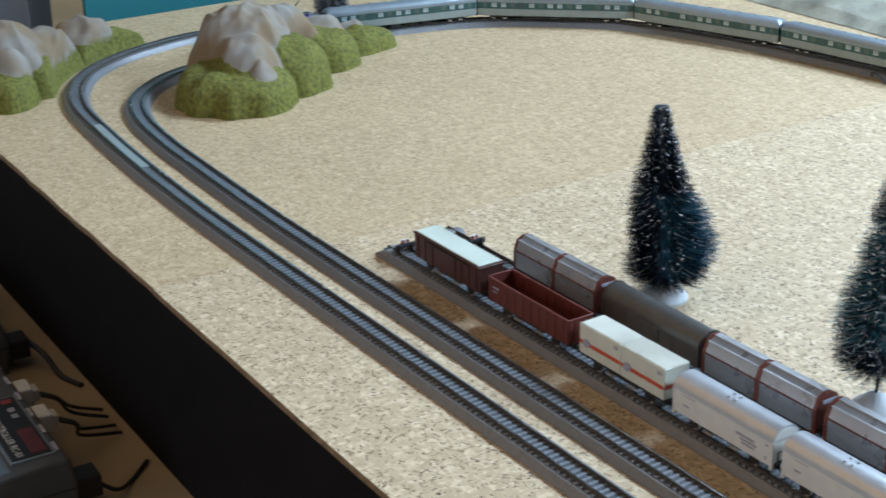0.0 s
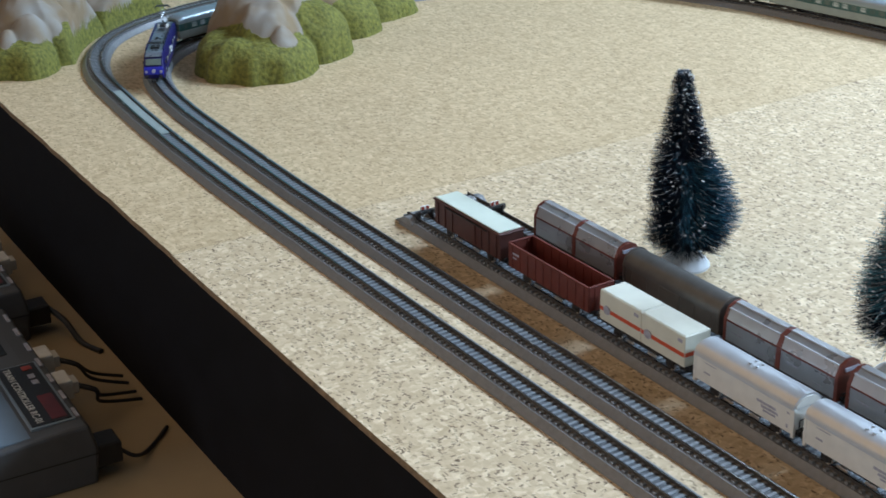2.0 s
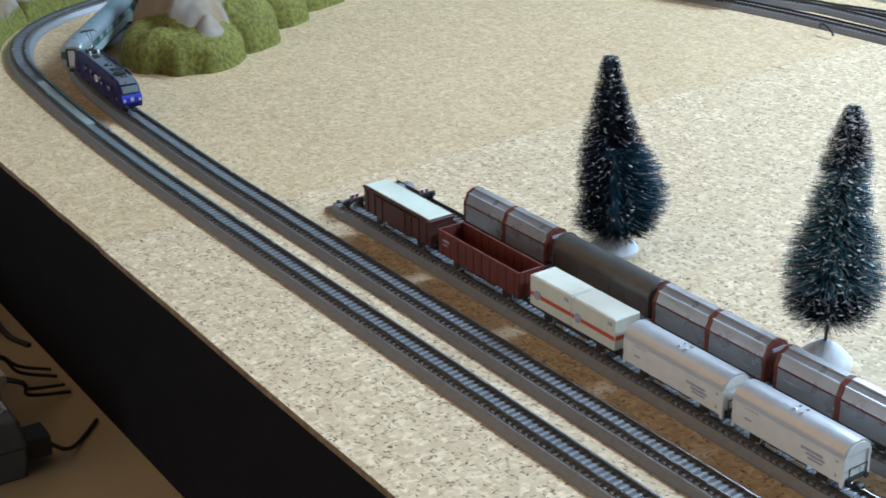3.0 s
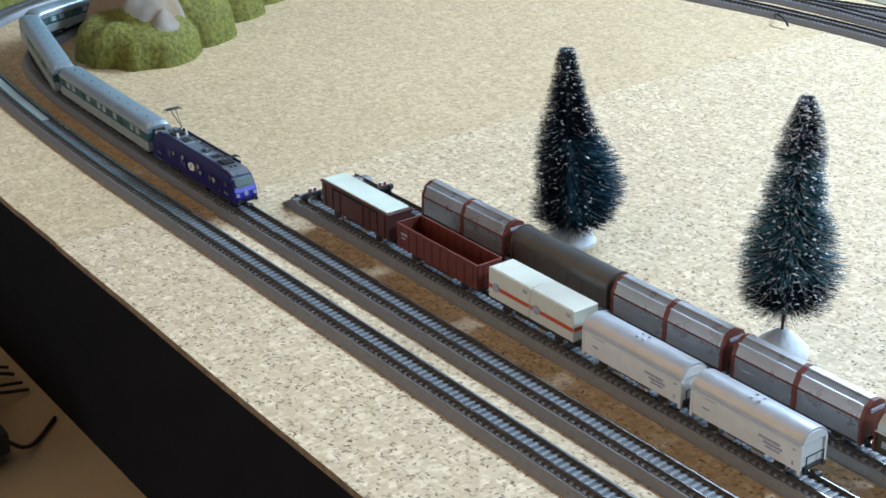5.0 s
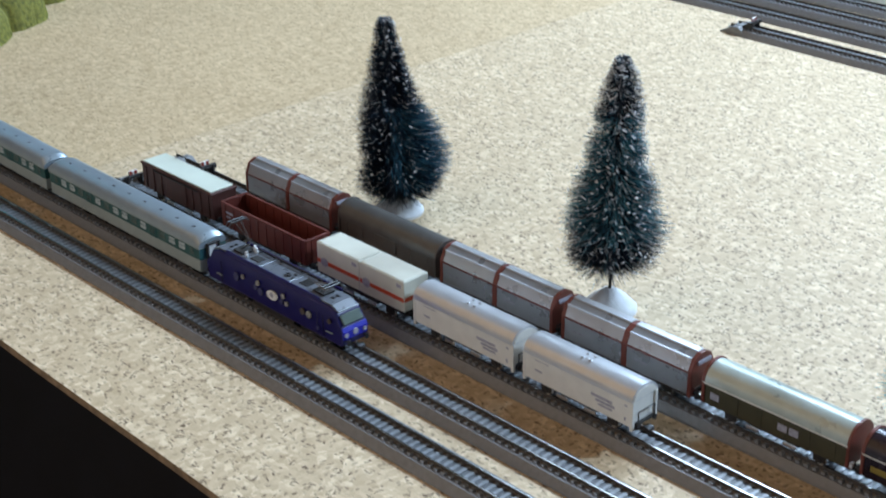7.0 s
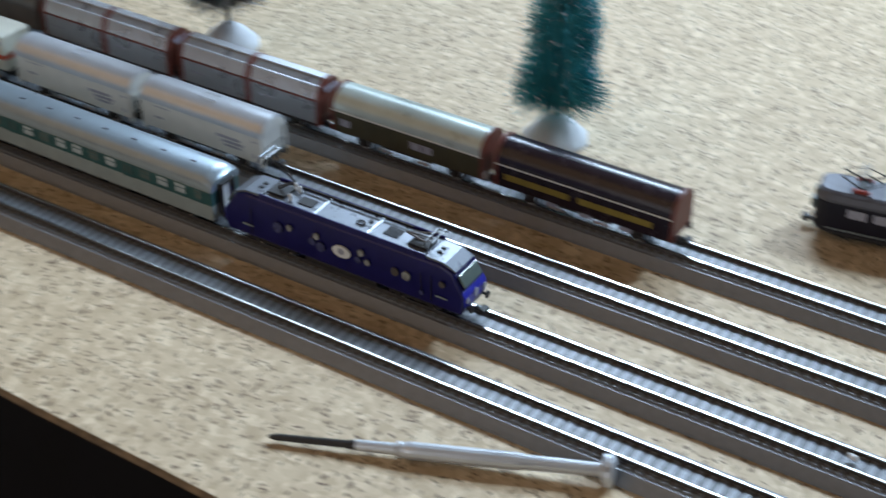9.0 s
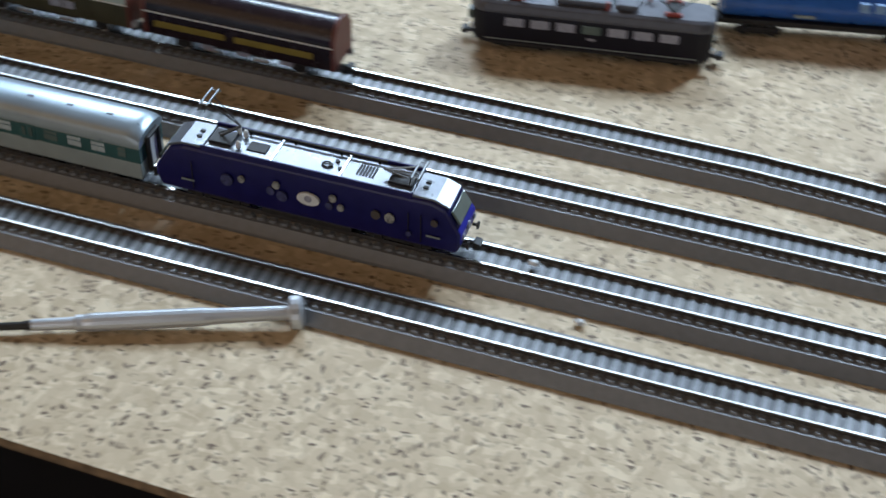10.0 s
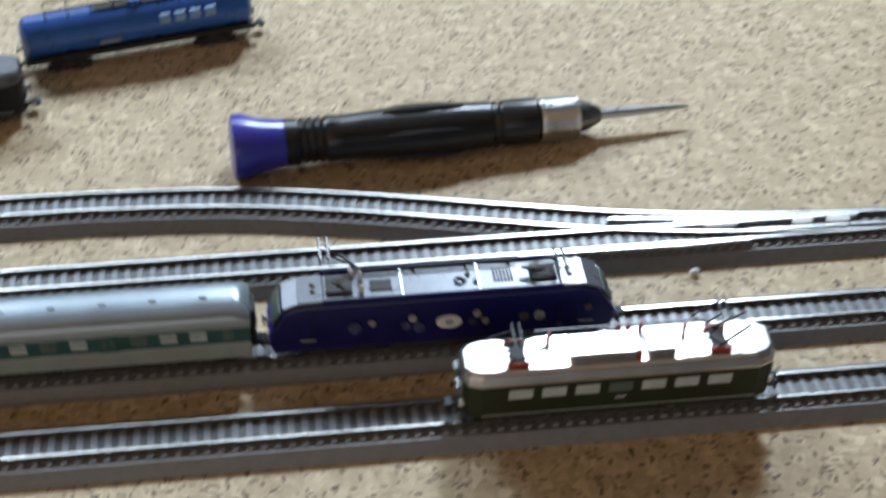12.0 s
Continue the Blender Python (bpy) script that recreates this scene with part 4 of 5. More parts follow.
def old_electric(name, label, body, roof, m, window, lift):
    """An older box-cab electric locomotive with a row of side windows."""
    h, w = 0.0347, 0.0064
    ob = thing(name, label, "locomotive", m)
    bm = bmesh.new()
    plan = [(-h, 0.55), (-h + 0.0012, 0.84), (-h + 0.0040, 1.0), (h - 0.0040, 1.0), (h - 0.0012, 0.84), (h, 0.55)]
    lo = [(x, -w * k) for x, k in plan] + [(x, w * k) for x, k in reversed(plan)]
    for z0, z1, mt, nm, grow in ((0.0034, 0.0132, body, "body", 1.0), (0.0026, 0.0036, FRAME, "skirt", 0.97)):
        bm = bmesh.new()
        a, b = [bm.verts.new((x * grow, y * grow, z0)) for x, y in lo], [bm.verts.new((x * grow, y * grow, z1)) for x, y in lo]
        bm.faces.new(a), bm.faces.new(list(reversed(b)))
        for i in range(len(lo)):
            bm.faces.new((a[i], b[i], b[(i + 1) % len(lo)], a[(i + 1) % len(lo)]))
        part(nm, bm, mt, ob, bevel=0.0005)
    part("waist_line", boxes((-h + 0.004, h - 0.004, -w - 0.0001, w + 0.0001, 0.0044, 0.0047)), PALE, ob, "thin pale line")
    bm = bmesh.new()
    rings = []
    for z, k in ((0.0132, 1.03), (0.0142, 1.03), (0.0158, 0.93), (0.0165, 0.75)):
        rings.append([bm.verts.new((x * (1.005 if k > 1 else 0.92 + 0.08 * k), y * k, z)) for x, y in lo])
    for a, b in zip(rings, rings[1:]):
        for i in range(len(lo)):
            bm.faces.new((a[i], b[i], b[(i + 1) % len(lo)], a[(i + 1) % len(lo)]))
    bm.faces.new(rings[0]), bm.faces.new(rings[-1])
    part("roof", bm, roof, ob, "light metal roof", bevel=0.0003)
    for x0, x1 in ((-0.0110, 0.0050), (0.0062, 0.0125)):
        part("roof_hood", boxes((x0, x1, -0.0036, 0.0036, 0.0163, 0.0182)), roof, ob, "raised roof hood", bevel=0.0005)
    for s in (-1, 1):
        for i in range(7):
            x = -0.0222 + i * 0.0074
            part("side_window", boxes((x - 0.0027, x + 0.0027, s * w - 0.0002, s * w + 0.0002, 0.0092, 0.0120)), window if i != 3 else GLASS, ob, "pale rounded side window", bevel=0.0004)
        part("number_plate", boxes((-0.0010, 0.0012, s * w - 0.0002, s * w + 0.0002, 0.0072, 0.0079)), LETTER_GREY, ob, "small plate")
        for y in (-0.0028, 0.0028):
            part("cab_window", boxes((s * h - 0.0012, s * h + 0.0001, y - 0.0014, y + 0.0014, 0.0092, 0.0120)), GLASS, ob, bevel=0.0002)
            bm = bmesh.new()
            rod(bm, (s * (h - 0.001), y * 1.2, 0.0062), (s * (h + 0.0007), y * 1.2, 0.0062), 0.0008, 10)
            part("headlight", bm, WHITE, ob)
        x = s * 0.0225
        for y in (-0.0034, 0.0034):
            part("insulator", boxes((x - 0.0024, x + 0.0024, y - 0.0006, y + 0.0006, 0.0160, 0.0175)), RED, ob, "red insulator block", bevel=0.0003)
        z = 0.0180
        top = z + (lift if s > 0 else 0.0042)
        mid = (z + top) / 2
        p = part("pantograph", boxes((x - 0.0016, x + 0.0016, -0.0030, 0.0030, z - 0.0016, z - 0.0008)), FRAME, ob, "dark diamond pantograph")
        for y in (-0.0030, 0.0030):
            for k in (-1, 1):
                part("lower_arm", made(rod, (x - k * 0.0010, y, z - 0.001), (x + k * 0.0062, y * 0.7, mid), 0.00024, 5), FRAME, p)
                part("upper_arm", made(rod, (x + k * 0.0062, y * 0.7, mid), (x + k * 0.0004, y * 0.6, top), 0.00020, 5), FRAME, p)
        bm = bmesh.new()
        for dx in (-0.0008, 0.0008):
            rod(bm, (x + dx, -0.0040, top), (x + dx, 0.0040, top), 0.00026, 6)
        part("contact_head", bm, STEEL, p)
    for x, y in ((0.0008, 0.0042), (0.0030, 0.0042), (0.0060, 0.0044), (0.0155, 0.0030), (-0.0150, 0.0030), (0.0040, -0.0042)):
        bm = bmesh.new()
        rod(bm, (x, y, 0.0160), (x, y, 0.0192), 0.0005, 8)
        part("roof_insulator", bm, RED, ob, "small red insulator")
    bm = bmesh.new()
    rod(bm, (-0.018, 0.0042, 0.0190), (0.018, 0.0042, 0.0190), 0.00022, 5)
    part("roof_line", bm, STEEL, ob)
    for x in (-0.0195, 0.0195):
        bogie(ob, x, 0.0090)
    couplers(ob, h, 0.0026)
    buffers(ob, h, 0.0048)
    return ob


old_electric("box_cab_locomotive", "dark green box-cab electric locomotive with a shiny silver roof", BOTTLE, LOCO_ROOF, pose(0.5135, 0.0, RAILTOP), PALE_GLASS, 0.0085)
old_electric("box_cab_locomotive", "near-black box-cab electric locomotive standing on bare board", NAVY, DARK_ROOF, pose(0.3375, 0.1265, 0.0, 0, 0, 9), LETTER_GREY, 0.0085)


def tank_wagon(m):
    ob = thing("tank_wagon", "bright blue tank wagon standing on bare board", "wagon", m)
    h = 0.0340
    bm = bmesh.new()
    lathe(bm, [(-h, 0.002), (-h + 0.0004, 0.0045), (-h + 0.0018, 0.0060), (h - 0.0018, 0.0060), (h - 0.0004, 0.0045), (h, 0.002)], 24)
    bmesh.ops.translate(bm, verts=bm.verts, vec=(0, 0, 0.0112))
    part("tank", bm, TANK_BLUE, ob, "glossy blue tank", smooth=True)
    part("tank_frame", boxes((-h, h, -0.0044, 0.0044, 0.0038, 0.0056)), FRAME, ob, "dark underframe", bevel=0.0002)
    for y in (-0.0024, 0.0024):
        bm = bmesh.new()
        tube(bm, [Vector((-0.026, y, 0.0200)), Vector((0, y, 0.0200)), Vector((0.026, y, 0.0200))], 0.00022, 6)
        part("hand_rail", bm, FRAME, ob, "thin dark hand rail")
        for k in range(9):
            bm = bmesh.new()
            rod(bm, (-0.026 + k * 0.0065, y, 0.0165), (-0.026 + k * 0.0065, y, 0.0200), 0.00018, 5)
            part("rail_post", bm, FRAME, ob)
    part("walkway", boxes((-0.012, 0.012, -0.0016, 0.0016, 0.0172, 0.0176)), FRAME, ob)
    bm = bmesh.new()
    rod(bm, (0, 0, 0.0168), (0, 0, 0.0186), 0.0022, 14)
    part("dome", bm, TANK_BLUE, ob, bevel=0.0003)
    for i, x in enumerate((0.006, 0.0105, 0.015, 0.0195)):
        part("lettering_bar", boxes((x, x + 0.0030, -0.0062, -0.0050, 0.0120, 0.0148)), LETTER_BLUE, ob, "pale blue block of lettering")
    part("marking", boxes((-0.012, -0.006, -0.00615, -0.0050, 0.0085, 0.0094)), PALE, ob)
    for x in (-0.0215, 0.0215):
        bogie(ob, x, 0.0065)
    couplers(ob, h, 0.0026)
    buffers(ob, h, 0.0048)


tank_wagon(pose(0.4025, 0.1590, 0.0, 0, 0, 12))


# ---- the ends of the sidings ----
def buffer_stop(m):
    ob = thing("buffer_stop", "black buffer stop with red and white lamp board", "buffer stop", m, "buffer stops")
    bm = bmesh.new()
    for s in (-1, 1):
        slab_y(bm, [(-0.0060, 0.0), (0.0030, 0.0), (0.0015, 0.0048), (0.0002, 0.0048)], s * 0.0035 - 0.0005, s * 0.0035 + 0.0005)
    box(bm, 0.0006, 0.0020, -0.0052, 0.0052, 0.0034, 0.0050)
    part("stop_frame", bm, BLACK, ob, bevel=0.0002)
    for y in (-0.0034, 0.0034):
        bm = bmesh.new()
        rod(bm, (0.0020, y, 0.0042), (0.0034, y, 0.0042), 0.0009, 10)
        part("buffer", bm, FRAME, ob)
    part("board", boxes((0.0000, 0.0008, -0.0022, 0.0022, 0.0050, 0.0068)), WHITE, ob, "white sign board", bevel=0.0002)
    for y in (-0.0021, 0.0004):
        part("red_mark", boxes((-0.0001, 0.0009, y, y + 0.0015, 0.0051, 0.0067)), RED, ob, "red block")


buffer_stop(pose(-0.1370, S1Y, RAILTOP - 0.0016))
buffer_stop(pose(-0.1230, S2Y, RAILTOP - 0.0016))
buffer_stop(pose(-0.0760, 0.431, RAILTOP - 0.0016))


# ---- the turnout's bright blades ----
def turnout():
    ob = thing("turnout", "turnout with bright switch blades on the siding", "turnout", kind="structure")
    for pts in (((0.520, 0.0584), (0.545, 0.0577), (0.590, 0.0572)), ((0.525, 0.0620), (0.560, 0.0588), (0.600, 0.0579)), ((0.500, 0.0505), (0.540, 0.0501), (0.560, 0.0505)), ((0.560, 0.0540), (0.580, 0.0536), (0.605, 0.0530))):
        bm = bmesh.new()
        sweep(bm, smooth_line(pts), [(-0.0004, 0.0024), (-0.0003, RAILTOP + 0.0001), (0.0003, RAILTOP + 0.0001), (0.0004, 0.0024)])
        part("switch_blade", bm, WHITE_METAL, ob, "polished switch blade")
    for x0, x1, y in ((0.5490, 0.5582, 0.0572), (0.5722, 0.5778, 0.0562), (0.5812, 0.5878, 0.0561)):
        bm = bmesh.new()
        n, half = 10, 0.0012
        ends = [(x1 - half, -90), (x0 + half, 90)]
        rim = [(cx + half * math.cos(radians(a0 + 180 * k / n)), y + half * math.sin(radians(a0 + 180 * k / n))) for cx, a0 in ends for k in range(n + 1)]
        lo, hi = [bm.verts.new((px, py, 0.0028)) for px, py in rim], [bm.verts.new((px, py, 0.0050)) for px, py in rim]
        bm.faces.new(lo), bm.faces.new(hi)
        for k in range(len(rim)):
            bm.faces.new((lo[k], lo[(k + 1) % len(rim)], hi[(k + 1) % len(rim)], hi[k]))
        part("tie_plate", bm, WHITE, ob, "bright white rounded tie plate", bevel=0.0003)


turnout()


# ---- bottle-brush trees ----
def brush_tree(x, y, z0, z1, radius, main, tips, seed, label, lean=0.0, bulge=0.0, band=(0.15, 0.62, -0.35), gaps=(), frost=1.0, dense=1.0, hair=1.0):
    rnd = random.Random(seed)
    ob = thing("model_tree", label, "tree", pose(x, y, 0), "bottle-brush trees")
    bm = bmesh.new()
    lathe(bm, [(0.0, 0.0105), (0.0012, 0.0105), (0.0035, 0.0085), (0.0060, 0.0060), (0.0085, 0.0026), (0.0092, 0.0004)], 26)
    bmesh.ops.rotate(bm, verts=bm.verts, matrix=Euler((0, radians(-90), 0)).to_matrix())
    for v in bm.verts:
        if v.co.z > 0.0005:
            v.co += Vector((rnd.uniform(-1, 1), rnd.uniform(-1, 1), rnd.uniform(-0.4, 0.4))) * 0.0004
    part("foot", bm, SNOW, ob, "white moulded foot", smooth=True)
    bm = bmesh.new()
    rod(bm, (0, 0, 0.006), (lean, 0, z1 - 0.003), 0.0006, 6)
    part("stem", bm, FRAME, ob, "twisted wire stem")

    def reach(u, a):
        """How far the bristles go at the height u and the bearing a."""
        r = radius * 0.90 * (1 - u ** 1.35) ** 0.85 * (0.86 + 0.14 * min(u / 0.08, 1)) + 0.0028
        wave = 1 + 0.07 * math.sin(11 * u + seed) + 0.07 * math.sin(3 * a + 7 * u + seed) + 0.10 * noise.noise(Vector((math.cos(a) * 1.6, math.sin(a) * 1.6, u * 9 + seed)))
        return r * (wave + bulge * max(0, math.cos(a - 0.5)) * math.exp(-((u - 0.22) / 0.16) ** 2))

    def bare(u):
        return max([depth * math.exp(-((u - at) / wide) ** 2) for at, wide, depth in gaps] or [0])

    def strands(nm, mt, count, k0, k1, st, thick, keep, lab):
        vs, fs = [], []
        for i in range(count):
            u = rnd.random() ** 1.2
            a = rnd.uniform(0, 2 * math.pi)
            if rnd.random() > keep(u, a) or rnd.random() < bare(u):
                continue
            r = reach(u, a) * rnd.uniform(k0, k1) * (1 - 0.25 * bare(u))
            d = Vector((math.cos(a), math.sin(a), rnd.uniform(-0.16, 0.20)))
            p = Vector((lean * u, 0, z0 + (z1 - z0) * u))
            bend = Vector((-math.sin(a), math.cos(a), rnd.uniform(-0.9, 0.5))) * r * rnd.uniform(-0.09, 0.09)
            knots = [p + d * r * st, p + d * r * (st + (1 - st) * 0.6) + bend, p + d * r + bend * 0.4]
            s = Vector((-math.sin(a), math.cos(a), 0)) * thick
            up = Vector((0, 0, thick))
            b = len(vs)
            for c, k in zip(knots, (1, 0.9, 0.6)):
                vs += [tuple(c - s * k), tuple(c + s * k), tuple(c + up * k)]
            for o in (0, 3):
                for m0, m1 in ((0, 1), (1, 2), (2, 0)):
                    fs.append((b + o + m0, b + o + m1, b + o + 3 + m1, b + o + 3 + m0))
        me = bpy.data.meshes.new(nm)
        me.from_pydata(vs, [], fs)
        me.materials.append(mt)
        c = new(nm, me)
        c.parent = ob
        tagged(c, lab, kind="stuff")

    strands("bristles", main, int(16000 * dense), 0.66, 1.0, 0.10, 0.000085 * hair, lambda u, a: 1, "dense dark bristles")
    strands("core_bristles", main, int(2600 * dense), 0.35, 0.62, 0.05, 0.00026, lambda u, a: 1, "thick dark heart of the brush")
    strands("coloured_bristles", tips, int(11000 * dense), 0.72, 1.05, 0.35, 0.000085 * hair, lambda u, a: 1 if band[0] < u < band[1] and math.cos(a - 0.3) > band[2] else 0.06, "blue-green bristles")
    strands("frosted_bristles", SNOW, int(2600 * frost), 0.80, 1.06, 0.70, 0.00008, lambda u, a: 0.35 + 0.65 * u, "frosted white bristle tips")
    vs, fs = [], []
    for i in range(int(620 * frost)):
        u = rnd.random()
        a = rnd.uniform(0, 2 * math.pi)
        r = reach(u, a) * rnd.uniform(0.62, 1.0)
        c = Vector((lean * u + r * math.cos(a), r * math.sin(a), z0 + (z1 - z0) * u + 0.1 * r))
        g = rnd.uniform(0.00018, 0.00056)
        w = Vector((-math.sin(a), math.cos(a), rnd.uniform(-0.6, 0.6))) * g * rnd.uniform(1.0, 2.4)
        b = len(vs)
        vs += [tuple(c + w), tuple(c - w)] + [tuple(c + Vector(o) * g * 0.8) for o in ((0, 0, 1), (0, 0, -1), (math.cos(a), math.sin(a), 0), (-math.cos(a), -math.sin(a), 0))]
        fs += [(b + i0, b + i1, b + i2) for i0, i1, i2 in ((0, 2, 4), (2, 1, 4), (1, 3, 4), (3, 0, 4), (2, 0, 5), (1, 2, 5), (3, 1, 5), (0, 3, 5))]
    me = bpy.data.meshes.new("snow_flock")
    me.from_pydata(vs, [], fs)
    me.materials.append(SNOW)
    c = new("snow_flock", me)
    c.parent = ob
    tagged(c, "specks of white flock snow", kind="stuff")


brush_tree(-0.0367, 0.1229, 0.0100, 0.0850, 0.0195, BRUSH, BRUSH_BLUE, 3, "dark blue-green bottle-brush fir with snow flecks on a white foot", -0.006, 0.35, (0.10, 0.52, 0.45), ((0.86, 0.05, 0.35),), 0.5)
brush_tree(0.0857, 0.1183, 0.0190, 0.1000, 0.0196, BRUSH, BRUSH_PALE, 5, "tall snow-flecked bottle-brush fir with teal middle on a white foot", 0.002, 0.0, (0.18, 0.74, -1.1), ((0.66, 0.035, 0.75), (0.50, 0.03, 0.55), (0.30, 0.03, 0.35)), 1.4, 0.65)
brush_tree(0.2150, 0.1235, 0.0150, 0.0720, 0.0152, BRUSH_TEAL, BRUSH_TEAL, 8, "smaller teal bottle-brush fir on a white foot", 0.002, frost=0.25, dense=0.35, gaps=((0.62, 0.05, 0.4), (0.25, 0.04, 0.4)), hair=1.7)
brush_tree(-0.5250, 0.2360, 0.0080, 0.0500, 0.0120, BRUSH, BRUSH, 11, "dark bottle-brush fir behind the hill", dense=0.4)


# ---- moulded hills ----
def hill_material():
    m = bpy.data.materials.new("hill_moss_and_rock")
    m.use_nodes = True
    N, L = m.node_tree.nodes, m.node_tree.links
    b = N["Principled BSDF"]
    b.inputs["Roughness"].default_value = 0.85
    tc = N.new("ShaderNodeTexCoord")
    n1 = N.new("ShaderNodeTexNoise")
    n1.inputs["Scale"].default_value, n1.inputs["Detail"].default_value = 420, 6
    L.new(tc.outputs["Object"], n1.inputs[0])
    moss = N.new("ShaderNodeValToRGB")
    moss.color_ramp.elements[0].position, moss.color_ramp.elements[0].color = 0.30, (0.074, 0.075, 0.010, 1)
    moss.color_ramp.elements[1].position, moss.color_ramp.elements[1].color = 0.70, (0.215, 0.206, 0.034, 1)
    L.new(n1.outputs[0], moss.inputs[0])
    n2 = N.new("ShaderNodeTexNoise")
    n2.inputs["Scale"].default_value, n2.inputs["Detail"].default_value = 38, 3
    L.new(tc.outputs["Object"], n2.inputs[0])
    rock = N.new("ShaderNodeValToRGB")
    rock.color_ramp.elements[0].position, rock.color_ramp.elements[0].color = 0.38, (0.235, 0.165, 0.095, 1)
    rock.color_ramp.elements[1].position, rock.color_ramp.elements[1].color = 0.64, (0.30, 0.28, 0.25, 1)
    L.new(n2.outputs[0], rock.inputs[0])
    at = N.new("ShaderNodeAttribute")
    at.attribute_name = "moss"
    edge = N.new("ShaderNodeMath")
    edge.operation = "MULTIPLY_ADD"
    edge.inputs[1].default_value, edge.inputs[2].default_value = 0.5, -0.25
    L.new(n1.outputs[0], edge.inputs[0])
    sm = N.new("ShaderNodeMath")
    sm.operation = "ADD"
    L.new(edge.outputs[0], sm.inputs[0])
    L.new(at.outputs["Fac"], sm.inputs[1])
    st = N.new("ShaderNodeMapRange")
    st.inputs["From Min"].default_value, st.inputs["From Max"].default_value = 0.44, 0.56
    L.new(sm.outputs[0], st.inputs[0])
    mx = N.new("ShaderNodeMix")
    mx.data_type = "RGBA"
    L.new(st.outputs[0], mx.inputs[0])
    L.new(rock.outputs[0], mx.inputs[6])
    L.new(moss.outputs[0], mx.inputs[7])
    L.new(mx.outputs[2], b.inputs["Base Color"])
    bp = N.new("ShaderNodeBump")
    bp.inputs["Strength"].default_value, bp.inputs["Distance"].default_value = 0.7, 0.001
    hm = N.new("ShaderNodeMath")
    hm.operation = "MULTIPLY"
    L.new(n1.outputs[0], hm.inputs[0])
    L.new(st.outputs[0], hm.inputs[1])
    L.new(hm.outputs[0], bp.inputs["Height"])
    L.new(bp.outputs[0], b.inputs["Normal"])
    return m


HILL = hill_material()


def clear_of(x, y, line, lo, hi):
    d = min((p.x - x) ** 2 + (p.y - y) ** 2 for p in line) ** 0.5
    u = min(max((d - lo) / (hi - lo), 0), 1)
    return u * u * (3 - 2 * u)


def hill(name, label, mossy_humps, rocks, x0, x1, y0, y1, lines):
    """Steep mossy humps with flat tops, out of which folded rocks rise."""
    step = 0.0011
    nx, ny = int((x1 - x0) / step), int((y1 - y0) / step)
    near = [p for l in lines for p in l if x0 - 0.03 < p.x < x1 + 0.03 and y0 - 0.03 < p.y < y1 + 0.03]
    grid, green = {}, {}

    def highest(humps, x, y):
        z = 0.0
        for bx, by, rx, ry, h, power in humps:
            r2 = ((x - bx) / rx) ** 2 + ((y - by) / ry) ** 2
            if r2 < 1:
                z = max(z, h * (1 - r2) ** power)
        return z

    for i in range(nx + 1):
        for j in range(ny + 1):
            x, y = x0 + i * step, y0 + j * step
            wob = 0.0035 * noise.noise(Vector((x * 75, y * 75, 1.7)))
            zm = highest(mossy_humps, x + wob, y - wob)
            zr = highest(rocks, x + wob * 1.3, y + wob * 1.3)
            fold = 1 - abs(noise.noise(Vector((x * 62, y * 62, 2.0)))) * 2.0
            zm *= 1 + 0.10 * noise.noise(Vector((x * 60, y * 60, 4.0))) + 0.03 * noise.noise(Vector((x * 380, y * 380, 9.0)))
            zr *= 0.95 + 0.09 * fold + 0.025 * noise.noise(Vector((x * 170, y * 170, 6.0)))
            z = max(zm, zr)
            if z > 0 and near:
                z *= clear_of(x, y, near, 0.0125, 0.0160)
            creep = noise.noise(Vector((x * 48, y * 48, 12.0)))
            grid[i, j] = (x, y, z)
            green[i, j] = min(max((0.016 - z) / 0.005, 0.5 + (zm - zr) / 0.005 + max(0.0, creep - 0.22) * 2.2, 0), 1)
    ids, vs, mossy, fs = {}, [], [], []
    for i in range(nx):
        for j in range(ny):
            q = [(i, j), (i + 1, j), (i + 1, j + 1), (i, j + 1)]
            if max(grid[k][2] for k in q) <= 0.0004:
                continue
            f = []
            for k in q:
                if k not in ids:
                    ids[k] = len(vs)
                    x, y, z = grid[k]
                    vs.append((x, y, z if z > 0.0004 else -0.0004))
                    mossy.append(green[k])
                f.append(ids[k])
            fs.append(f)
    me = bpy.data.meshes.new(name)
    me.from_pydata(vs, [], fs)
    a = me.attributes.new("moss", "FLOAT", "POINT")
    a.data.foreach_set("value", mossy)
    me.materials.append(HILL)
    for p in me.polygons:
        p.use_smooth = True
    tagged(new(name, me), label, "hill")


hill("hill", "moulded model hill with grey rock tops and green moss skirts",
     [(-0.406, 0.102, 0.040, 0.036, 0.024, 0.26), (-0.418, 0.142, 0.031, 0.028, 0.033, 0.32), (-0.445, 0.182, 0.024, 0.027, 0.025, 0.36), (-0.464, 0.222, 0.018, 0.028, 0.015, 0.40)],
     [(-0.406, 0.110, 0.026, 0.026, 0.040, 0.55), (-0.385, 0.110, 0.014, 0.013, 0.0280, 0.40), (-0.433, 0.122, 0.036, 0.038, 0.053, 0.55), (-0.450, 0.156, 0.022, 0.032, 0.043, 0.60), (-0.458, 0.192, 0.017, 0.022, 0.029, 0.60), (-0.468, 0.222, 0.012, 0.015, 0.019, 0.6)],
     -0.475, -0.345, 0.05, 0.262, [INNER])
